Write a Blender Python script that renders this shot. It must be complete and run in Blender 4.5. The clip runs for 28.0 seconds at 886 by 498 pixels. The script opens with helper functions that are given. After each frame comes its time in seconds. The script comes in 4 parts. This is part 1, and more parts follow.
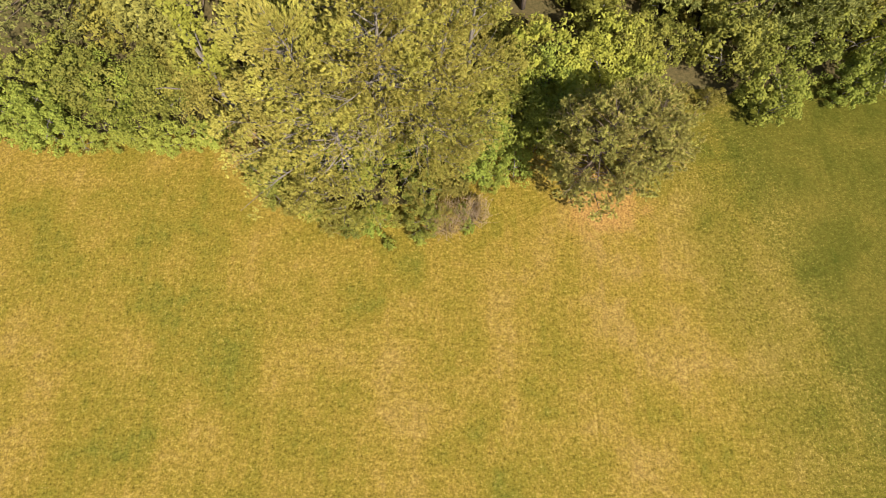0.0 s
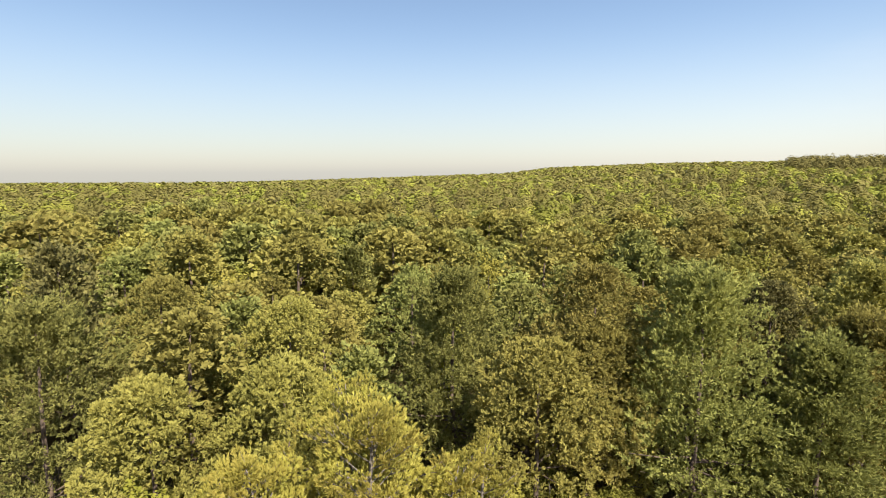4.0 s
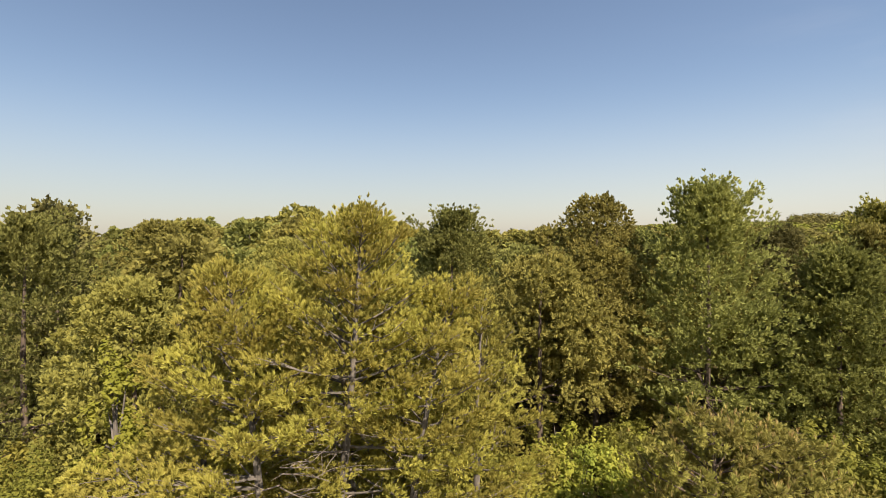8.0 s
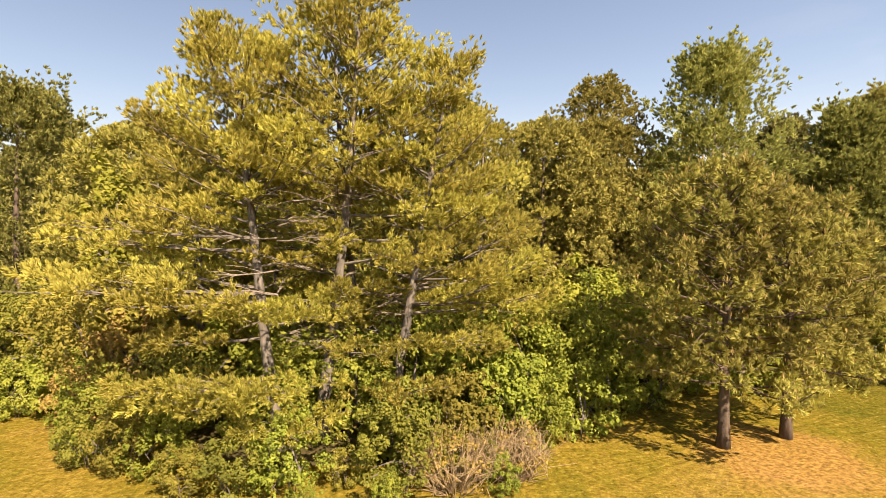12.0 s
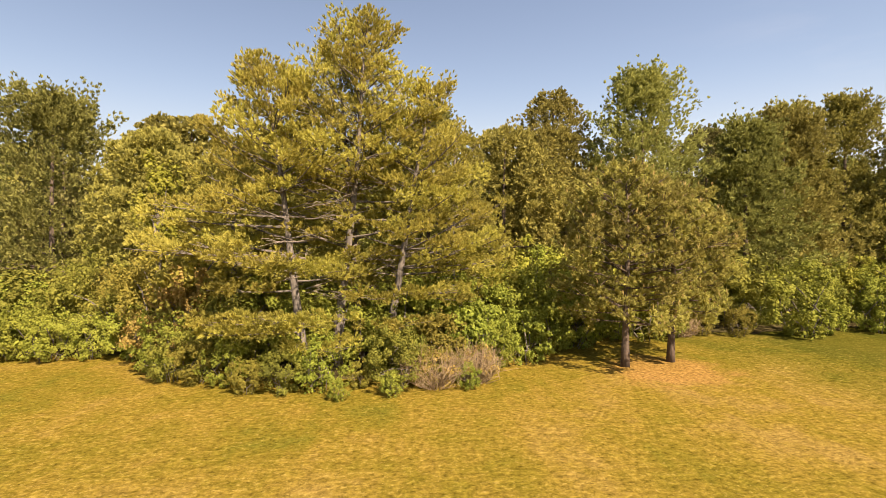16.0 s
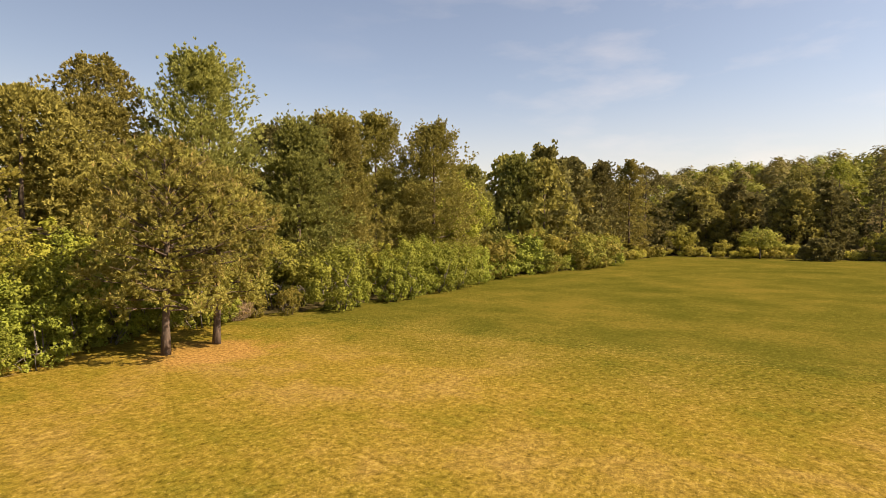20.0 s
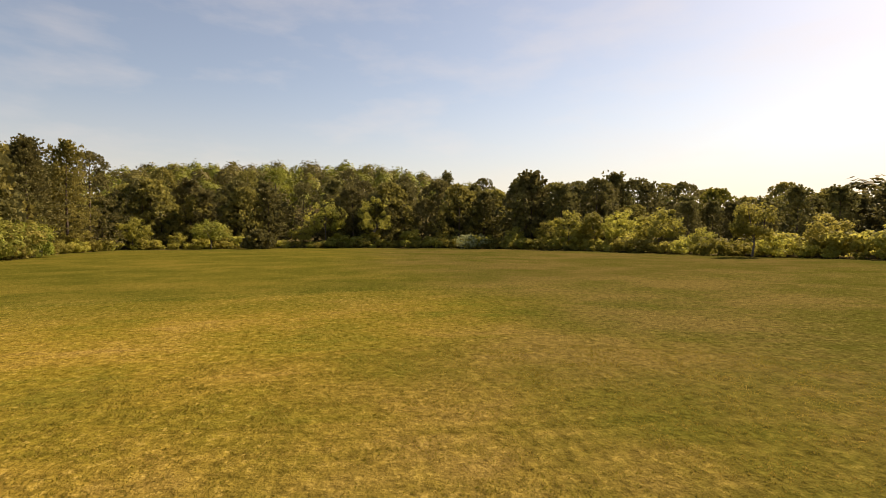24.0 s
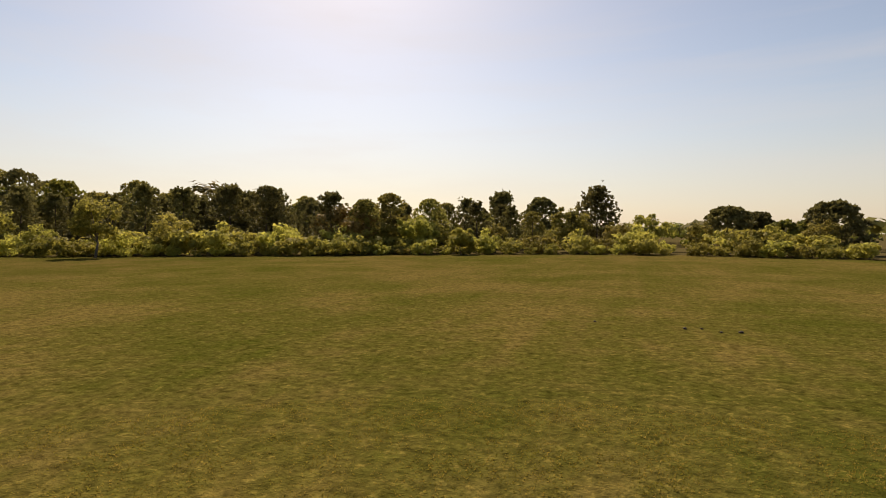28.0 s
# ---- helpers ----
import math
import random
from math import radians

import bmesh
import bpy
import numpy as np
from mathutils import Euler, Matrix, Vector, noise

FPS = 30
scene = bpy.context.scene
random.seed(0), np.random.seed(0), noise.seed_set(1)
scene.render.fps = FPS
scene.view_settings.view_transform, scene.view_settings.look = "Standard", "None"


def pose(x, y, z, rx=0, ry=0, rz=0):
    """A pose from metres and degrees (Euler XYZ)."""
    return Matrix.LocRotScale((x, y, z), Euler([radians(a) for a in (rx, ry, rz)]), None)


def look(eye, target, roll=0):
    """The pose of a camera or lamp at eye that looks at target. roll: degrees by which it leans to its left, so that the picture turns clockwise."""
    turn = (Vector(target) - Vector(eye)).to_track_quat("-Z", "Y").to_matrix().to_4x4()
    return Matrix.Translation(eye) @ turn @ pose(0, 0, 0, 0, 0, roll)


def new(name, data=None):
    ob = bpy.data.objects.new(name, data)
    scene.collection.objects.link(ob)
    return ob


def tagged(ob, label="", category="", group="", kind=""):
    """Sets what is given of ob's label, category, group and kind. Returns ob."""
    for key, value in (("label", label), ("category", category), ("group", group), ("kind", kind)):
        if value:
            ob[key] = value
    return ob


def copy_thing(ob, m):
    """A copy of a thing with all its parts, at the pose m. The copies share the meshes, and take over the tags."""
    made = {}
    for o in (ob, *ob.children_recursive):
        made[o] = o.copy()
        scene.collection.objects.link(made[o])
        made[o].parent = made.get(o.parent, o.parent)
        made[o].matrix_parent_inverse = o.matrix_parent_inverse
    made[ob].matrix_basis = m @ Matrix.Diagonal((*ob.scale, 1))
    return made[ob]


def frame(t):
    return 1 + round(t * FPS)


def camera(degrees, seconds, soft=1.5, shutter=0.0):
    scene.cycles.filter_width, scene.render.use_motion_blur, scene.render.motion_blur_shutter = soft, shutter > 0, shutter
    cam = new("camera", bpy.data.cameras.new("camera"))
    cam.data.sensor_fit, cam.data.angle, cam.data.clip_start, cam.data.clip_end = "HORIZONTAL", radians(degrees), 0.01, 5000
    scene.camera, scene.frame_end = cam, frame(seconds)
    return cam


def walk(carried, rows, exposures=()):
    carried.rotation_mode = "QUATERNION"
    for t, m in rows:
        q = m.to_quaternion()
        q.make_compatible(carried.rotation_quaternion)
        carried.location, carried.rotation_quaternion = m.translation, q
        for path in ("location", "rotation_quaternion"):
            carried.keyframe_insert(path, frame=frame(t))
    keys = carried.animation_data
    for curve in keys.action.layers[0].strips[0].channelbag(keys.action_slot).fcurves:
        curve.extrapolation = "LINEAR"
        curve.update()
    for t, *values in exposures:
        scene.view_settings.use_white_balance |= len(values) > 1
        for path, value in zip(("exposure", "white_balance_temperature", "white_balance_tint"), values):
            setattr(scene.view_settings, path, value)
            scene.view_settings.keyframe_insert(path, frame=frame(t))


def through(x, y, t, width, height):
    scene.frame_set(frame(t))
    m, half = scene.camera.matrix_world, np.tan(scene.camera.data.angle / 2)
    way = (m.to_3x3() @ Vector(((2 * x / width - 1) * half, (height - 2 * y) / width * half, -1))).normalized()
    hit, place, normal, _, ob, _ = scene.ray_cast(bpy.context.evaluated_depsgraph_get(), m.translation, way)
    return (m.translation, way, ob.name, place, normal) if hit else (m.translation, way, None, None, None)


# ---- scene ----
FOV = 80.0
cam = camera(FOV, 28.0, soft=0.55)
# seconds, x, y, z in metres, then yaw, pitch and roll in degrees
PATH = [
    (0, -6.06, -10.53, 21.11, -0.11, -70.10, -0.01),
    (0.5, -6.25, -10.70, 20.69, -0.87, -62.15, 0.42),
    (1, -6.42, -10.82, 20.20, -1.04, -54.26, 0.32),
    (1.5, -6.49, -11.01, 19.62, -1.05, -45.91, 0.01),
    (2, -6.38, -11.13, 19.03, -0.79, -37.93, -0.35),
    (2.5, -6.36, -11.23, 18.47, -0.79, -30.30, -0.48),
    (3, -6.34, -11.32, 17.83, -0.77, -22.81, -0.41),
    (3.5, -6.31, -11.42, 17.11, -0.69, -15.27, -0.36),
    (4, -6.28, -11.44, 16.45, -0.64, -8.30, -0.18),
    (4.5, -6.25, -11.46, 15.65, -0.59, -3.60, -0.00),
    (5, -6.22, -11.48, 14.75, -0.54, -2.00, 0.17),
    (5.5, -6.20, -11.49, 13.86, -0.48, -1.80, 0.35),
    (6, -6.17, -11.49, 13.13, -0.47, -1.78, 0.28),
    (6.5, -6.13, -11.52, 12.43, -0.43, -1.75, 0.09),
    (7, -6.08, -11.54, 11.69, -0.33, -1.70, -0.02),
    (7.5, -6.05, -11.59, 10.83, -0.30, -1.32, -0.11),
    (8, -6.00, -11.60, 10.05, -0.17, -1.22, -0.28),
    (8.5, -5.97, -11.61, 9.38, -0.05, -1.23, -0.46),
    (9, -5.96, -11.58, 8.69, 0.00, -1.28, -0.49),
    (9.5, -5.99, -11.45, 7.96, 0.05, -1.45, -0.46),
    (10, -6.02, -11.33, 7.17, 0.04, -1.40, -0.43),
    (10.5, -6.10, -11.27, 6.43, -0.02, -1.45, -0.36),
    (11, -6.15, -11.19, 5.75, -0.07, -1.48, -0.32),
    (11.5, -6.16, -11.20, 5.13, -0.19, -1.48, -0.33),
    (12, -6.10, -11.31, 4.61, -0.23, -1.41, -0.33),
    (12.5, -6.11, -11.62, 4.35, -0.22, -1.38, -0.25),
    (13.5, -6.26, -12.85, 4.24, -0.06, -1.33, -0.27),
    (14.5, -6.40, -14.48, 4.14, 0.11, -1.28, -0.30),
    (15, -6.46, -14.96, 4.11, 0.11, -1.33, -0.28),
    (15.5, -6.49, -15.33, 4.08, 0.13, -1.40, -0.25),
    (16, -6.49, -15.69, 4.03, -3.39, -1.48, -0.24),
    (16.5, -6.55, -16.00, 3.89, -15.63, -1.42, -0.09),
    (17, -6.65, -16.15, 3.79, -27.88, -1.51, 0.01),
    (17.5, -6.65, -16.29, 3.58, -36.93, -1.58, 0.04),
    (18, -6.49, -16.47, 3.50, -39.76, -1.72, 0.12),
    (18.5, -6.13, -16.43, 3.49, -40.67, -1.70, 0.03),
    (19, -5.80, -16.39, 3.54, -40.89, -1.74, 0.16),
    (19.5, -5.57, -16.40, 3.59, -41.15, -1.75, 0.20),
    (20, -5.36, -16.44, 3.60, -45.86, -1.74, 0.35),
    (20.5, -5.21, -16.46, 3.56, -54.11, -1.70, 0.51),
    (21, -5.25, -16.36, 3.26, -68.80, -1.37, 0.40),
    (21.5, -5.30, -16.33, 2.89, -81.26, -1.16, 0.20),
    (22.2, -5.36, -16.70, 2.45, -91.00, -1.21, 0.10),
    (22.8, -5.41, -17.50, 2.15, -94.20, -1.25, 0.02),
    (23.5, -5.46, -18.79, 1.95, -95.91, -1.29, -0.08),
    (24, -5.11, -19.32, 1.81, -98.81, -1.28, -0.24),
    (24.5, -4.78, -19.82, 1.77, -108.05, -1.35, -0.04),
    (25, -4.52, -20.29, 1.73, -115.77, -1.39, -0.10),
    (25.5, -4.29, -20.57, 1.75, -123.51, -1.48, -0.03),
    (26, -4.14, -20.77, 1.76, -133.24, -1.51, -0.04),
    (26.5, -4.09, -21.07, 1.77, -139.61, -1.55, 0.04),
    (27, -4.37, -21.46, 1.73, -149.57, -1.58, 0.08),
    (27.5, -4.11, -21.96, 1.77, -156.36, -1.58, 0.05),
    (28, -3.84, -22.41, 1.85, -160.68, -1.63, -0.01),
]
walk(cam, [(t, pose(x, y, z, 90 + p, 0, w) @ pose(0, 0, 0, 0, 0, r)) for t, x, y, z, w, p, r in PATH],
     exposures=[(0, 1.3, 6500, 11), (2, 1.4, 6450, 11), (2.9, 1.5, 6450, 11), (3.5, 1.38, 6500, 12), (6, 0.98, 6500, 11), (8, 0.95, 6850, 14), (9.5, 1.2, 7300, 16), (12, 1.56, 8100, 19), (17, 1.38, 7950, 20),
                (20, 1.2, 8250, 20), (23.5, 0.94, 8400, 19), (25.5, 0.78, 8200, 18), (28, 0.58, 7950, 17)])

# ---- sky, sun ----
SUN_AZ = radians(150)       # clockwise from +y
SUN_EL = radians(43)
world = bpy.data.worlds.new("sky")
scene.world = world
world.use_nodes = True
wn, wl = world.node_tree.nodes, world.node_tree.links
sky = wn.new("ShaderNodeTexSky")
sky.sky_type = "NISHITA"
sky.sun_disc = False
sky.sun_elevation, sky.sun_rotation = SUN_EL, SUN_AZ
sky.altitude, sky.air_density, sky.dust_density, sky.ozone_density = 20, 1.0, 0.75, 1.0
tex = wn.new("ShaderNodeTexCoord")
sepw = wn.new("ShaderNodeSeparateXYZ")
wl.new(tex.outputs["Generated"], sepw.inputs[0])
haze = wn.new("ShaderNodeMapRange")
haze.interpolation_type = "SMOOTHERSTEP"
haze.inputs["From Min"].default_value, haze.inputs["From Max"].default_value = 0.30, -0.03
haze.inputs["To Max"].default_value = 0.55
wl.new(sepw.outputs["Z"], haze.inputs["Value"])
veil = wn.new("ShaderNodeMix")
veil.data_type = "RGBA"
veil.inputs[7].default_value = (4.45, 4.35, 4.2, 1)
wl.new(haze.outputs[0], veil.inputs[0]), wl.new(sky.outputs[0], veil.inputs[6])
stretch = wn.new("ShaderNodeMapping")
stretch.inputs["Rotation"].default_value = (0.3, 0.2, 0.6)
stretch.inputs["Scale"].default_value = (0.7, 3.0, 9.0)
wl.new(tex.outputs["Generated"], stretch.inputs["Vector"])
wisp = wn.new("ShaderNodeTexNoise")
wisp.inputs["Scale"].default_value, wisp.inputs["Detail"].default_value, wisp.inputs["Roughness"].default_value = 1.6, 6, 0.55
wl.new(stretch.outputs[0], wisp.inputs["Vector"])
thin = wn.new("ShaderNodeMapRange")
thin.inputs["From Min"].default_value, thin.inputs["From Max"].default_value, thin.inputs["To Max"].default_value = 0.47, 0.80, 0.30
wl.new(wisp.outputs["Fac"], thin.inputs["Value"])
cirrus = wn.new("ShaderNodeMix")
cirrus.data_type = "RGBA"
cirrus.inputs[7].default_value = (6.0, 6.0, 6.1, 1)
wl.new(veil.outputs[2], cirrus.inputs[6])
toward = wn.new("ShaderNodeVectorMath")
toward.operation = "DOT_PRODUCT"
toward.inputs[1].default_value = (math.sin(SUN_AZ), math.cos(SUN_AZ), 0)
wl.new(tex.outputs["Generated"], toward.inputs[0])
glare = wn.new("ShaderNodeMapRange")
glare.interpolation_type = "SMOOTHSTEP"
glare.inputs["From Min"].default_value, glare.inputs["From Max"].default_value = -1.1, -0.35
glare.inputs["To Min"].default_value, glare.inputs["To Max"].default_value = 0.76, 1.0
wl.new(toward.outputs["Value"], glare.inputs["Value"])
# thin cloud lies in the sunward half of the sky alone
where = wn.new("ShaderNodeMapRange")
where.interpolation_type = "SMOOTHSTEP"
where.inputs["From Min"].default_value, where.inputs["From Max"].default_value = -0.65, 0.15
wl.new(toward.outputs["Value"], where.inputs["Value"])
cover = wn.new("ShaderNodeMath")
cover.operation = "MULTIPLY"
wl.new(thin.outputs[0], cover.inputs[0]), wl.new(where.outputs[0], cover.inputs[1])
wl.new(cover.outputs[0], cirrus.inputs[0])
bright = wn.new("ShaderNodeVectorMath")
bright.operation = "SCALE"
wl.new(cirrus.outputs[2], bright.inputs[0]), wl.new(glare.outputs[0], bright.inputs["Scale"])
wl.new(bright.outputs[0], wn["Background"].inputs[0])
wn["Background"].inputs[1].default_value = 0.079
sun = new("sun", bpy.data.lights.new("sun", "SUN"))
sun.data.energy, sun.data.angle, sun.data.color = 5.0, radians(0.6), (1.0, 0.93, 0.80)
to_sun = Vector((math.sin(SUN_AZ) * math.cos(SUN_EL), math.cos(SUN_AZ) * math.cos(SUN_EL), math.sin(SUN_EL)))
sun.matrix_world = look(to_sun * 60, (0, 0, 0))

# ---- materials ----


def nodes_of(name):
    mat = bpy.data.materials.new(name)
    mat.use_nodes = True
    return mat, mat.node_tree.nodes, mat.node_tree.links, mat.node_tree.nodes["Principled BSDF"]


def ramp(n, l, fac, stops):
    r = n.new("ShaderNodeValToRGB")
    e = r.color_ramp.elements
    while len(e) < len(stops):
        e.new(0.5)
    for k, (p, c) in zip(e, stops):
        k.position, k.color = p, (*c, 1)
    l.new(fac, r.inputs[0])
    return r.outputs[0]


def noise_tex(n, l, vec, scale, detail=4, rough=0.55):
    t = n.new("ShaderNodeTexNoise")
    t.inputs["Scale"].default_value, t.inputs["Detail"].default_value, t.inputs["Roughness"].default_value = scale, detail, rough
    if vec is not None:
        l.new(vec, t.inputs["Vector"])
    return t.outputs["Fac"]


def mix_col(n, l, fac, a, b, blend="MIX"):
    m = n.new("ShaderNodeMix")
    m.data_type, m.blend_type = "RGBA", blend
    for sock, v in ((m.inputs[0], fac), (m.inputs[6], a), (m.inputs[7], b)):
        if isinstance(v, (int, float)):
            sock.default_value = v
        elif isinstance(v, tuple):
            sock.default_value = (*v, 1)
        else:
            l.new(v, sock)
    return m.outputs[2]


def math_node(n, l, op, a, b=0.0, clamp=False):
    m = n.new("ShaderNodeMath")
    m.operation, m.use_clamp = op, clamp
    for sock, v in ((m.inputs[0], a), (m.inputs[1], b)):
        if isinstance(v, (int, float)):
            sock.default_value = v
        else:
            l.new(v, sock)
    return m.outputs[0]


def foliage(name, dark, mid, light, through=0.35, rough=0.65, shine=0.08, grain=1.0):
    """Leaves or needles: each one its own shade, each plant its own tint, light passing through."""
    mat, n, l, b = nodes_of(name)
    geo, info = n.new("ShaderNodeNewGeometry"), n.new("ShaderNodeObjectInfo")
    big = noise_tex(n, l, geo.outputs["Position"], 0.9, 3)
    tree = noise_tex(n, l, geo.outputs["Position"], 0.14, 2)
    fine = noise_tex(n, l, geo.outputs["Position"], 4.5, 2)
    v = math_node(n, l, "ADD", math_node(n, l, "MULTIPLY", geo.outputs["Random Per Island"], 0.22 * grain), math_node(n, l, "ADD", math_node(n, l, "MULTIPLY", big, 0.45 * grain), 0.06 * grain + 0.32 * (1 - grain)))
    v = math_node(n, l, "ADD", v, math_node(n, l, "MULTIPLY", math_node(n, l, "SUBTRACT", fine, 0.5), 0.6 * grain))
    v = math_node(n, l, "ADD", v, math_node(n, l, "MULTIPLY", math_node(n, l, "SUBTRACT", tree, 0.5), 0.7))
    col = ramp(n, l, v, [(0.06, dark), (0.36, mid), (0.74, light)])
    hue = n.new("ShaderNodeHueSaturation")
    l.new(math_node(n, l, "ADD", math_node(n, l, "MULTIPLY", info.outputs["Random"], 0.018), 0.491), hue.inputs["Hue"])
    l.new(math_node(n, l, "ADD", math_node(n, l, "MULTIPLY", info.outputs["Random"], 0.30), 0.88), hue.inputs["Value"])
    l.new(col, hue.inputs["Color"])
    l.new(hue.outputs[0], b.inputs["Base Color"])
    b.inputs["Roughness"].default_value = rough
    b.inputs["Specular IOR Level"].default_value = shine
    tr, mx = n.new("ShaderNodeBsdfTranslucent"), n.new("ShaderNodeMixShader")
    l.new(hue.outputs[0], tr.inputs["Color"])
    mx.inputs[0].default_value = through
    l.new(b.outputs[0], mx.inputs[1]), l.new(tr.outputs[0], mx.inputs[2])
    l.new(mx.outputs[0], n["Material Output"].inputs["Surface"])
    return mat


def bark_mat(name, dark, light, scale=9.0):
    mat, n, l, b = nodes_of(name)
    geo = n.new("ShaderNodeTexCoord")
    mp = n.new("ShaderNodeMapping")
    mp.inputs["Scale"].default_value = (1, 1, 0.22)
    l.new(geo.outputs["Object"], mp.inputs["Vector"])
    f1 = noise_tex(n, l, mp.outputs[0], scale, 6, 0.7)
    f2 = noise_tex(n, l, geo.outputs["Object"], 1.3, 3)
    col = ramp(n, l, f1, [(0.3, dark), (0.62, light)])
    col = mix_col(n, l, math_node(n, l, "MULTIPLY", f2, 0.5), col, tuple(0.6 * c for c in dark))
    l.new(col, b.inputs["Base Color"])
    b.inputs["Roughness"].default_value = 0.92
    bump = n.new("ShaderNodeBump")
    bump.inputs["Strength"].default_value, bump.inputs["Distance"].default_value = 0.8, 0.03
    l.new(f1, bump.inputs["Height"]), l.new(bump.outputs[0], b.inputs["Normal"])
    return mat


PINE_GOLD = foliage("white_pine_needles", (0.160, 0.147, 0.032), (0.368, 0.328, 0.070), (0.555, 0.478, 0.116), 0.42)
PINE_OLIVE = foliage("pitch_pine_needles", (0.126, 0.114, 0.030), (0.250, 0.224, 0.058), (0.392, 0.342, 0.091), 0.38)
PINE_GREEN = foliage("green_pine_needles", (0.108, 0.113, 0.032), (0.216, 0.220, 0.060), (0.352, 0.340, 0.098), 0.38)
# PINE_SMALL: pitch pine needles with a front-lit look put into lighter tones
PINE_SMALL = foliage("pitch_pine_needles_lit_in_colour", (0.120, 0.112, 0.030), (0.270, 0.246, 0.062), (0.450, 0.395, 0.110), 0.36)
PINE_DARK = foliage("dark_pine_needles", (0.078, 0.070, 0.027), (0.152, 0.136, 0.048), (0.250, 0.220, 0.074), 0.28)
CANDLE = foliage("new_pine_candles", (0.24, 0.17, 0.06), (0.42, 0.30, 0.11), (0.56, 0.42, 0.17), 0.3)
LEAF_BRIGHT = foliage("fresh_green_leaves", (0.085, 0.105, 0.018), (0.205, 0.228, 0.036), (0.350, 0.350, 0.066), 0.36)
LEAF_GREEN = foliage("green_leaves", (0.086, 0.092, 0.020), (0.182, 0.184, 0.034), (0.318, 0.296, 0.058), 0.40)
LEAF_OLIVE = foliage("olive_leaves", (0.105, 0.099, 0.021), (0.218, 0.190, 0.038), (0.367, 0.302, 0.070), 0.42)
LEAF_YELLOW = foliage("yellow_green_leaves", (0.120, 0.132, 0.021), (0.240, 0.248, 0.036), (0.390, 0.370, 0.066), 0.36)
LEAF_BROWN = foliage("brownish_leaves", (0.128, 0.090, 0.024), (0.263, 0.185, 0.050), (0.432, 0.292, 0.092), 0.22)
LEAF_PALE = foliage("whitish_flowering_leaves", (0.17, 0.18, 0.07), (0.30, 0.31, 0.14), (0.48, 0.48, 0.28), 0.3)
# WOOD_OLIVE: olive muted in the base colour to stand in for distance haze
WOOD_OLIVE = foliage("haze_muted_olive_crowns", (0.100, 0.092, 0.028), (0.190, 0.172, 0.048), (0.290, 0.255, 0.072), 0.3, grain=0.3)
WOOD_DARK = foliage("dark_woodland_crowns", (0.085, 0.072, 0.026), (0.155, 0.135, 0.042), (0.240, 0.205, 0.066), 0.3, grain=0.3)
WOOD_GREEN = foliage("green_woodland_crowns", (0.100, 0.112, 0.020), (0.200, 0.208, 0.036), (0.330, 0.320, 0.062), 0.25, grain=0.2)
WOOD_YELLOW = foliage("yellow_green_woodland_crowns", (0.145, 0.145, 0.028), (0.255, 0.250, 0.046), (0.370, 0.345, 0.070), 0.3, grain=0.3)
# FAR_LEAF: sunlit brightness of the backlit far edge is raised in the colour
FAR_LEAF = foliage("far_leaves_lit_in_colour", (0.170, 0.165, 0.034), (0.330, 0.305, 0.062), (0.500, 0.440, 0.100), 0.55)
BARK = bark_mat("pine_bark", (0.035, 0.024, 0.016), (0.17, 0.12, 0.085))
BARK_GREY = bark_mat("grey_bark", (0.05, 0.042, 0.035), (0.22, 0.185, 0.15))
DEAD = bark_mat("dead_twigs", (0.13, 0.10, 0.075), (0.38, 0.31, 0.245), 20)
PAINT = bark_mat("weathered_white_paint", (0.40, 0.38, 0.33), (0.66, 0.63, 0.56), 14)
TWIG_PINK = bark_mat("reddish_bare_twigs", (0.16, 0.105, 0.05), (0.38, 0.27, 0.15), 20)


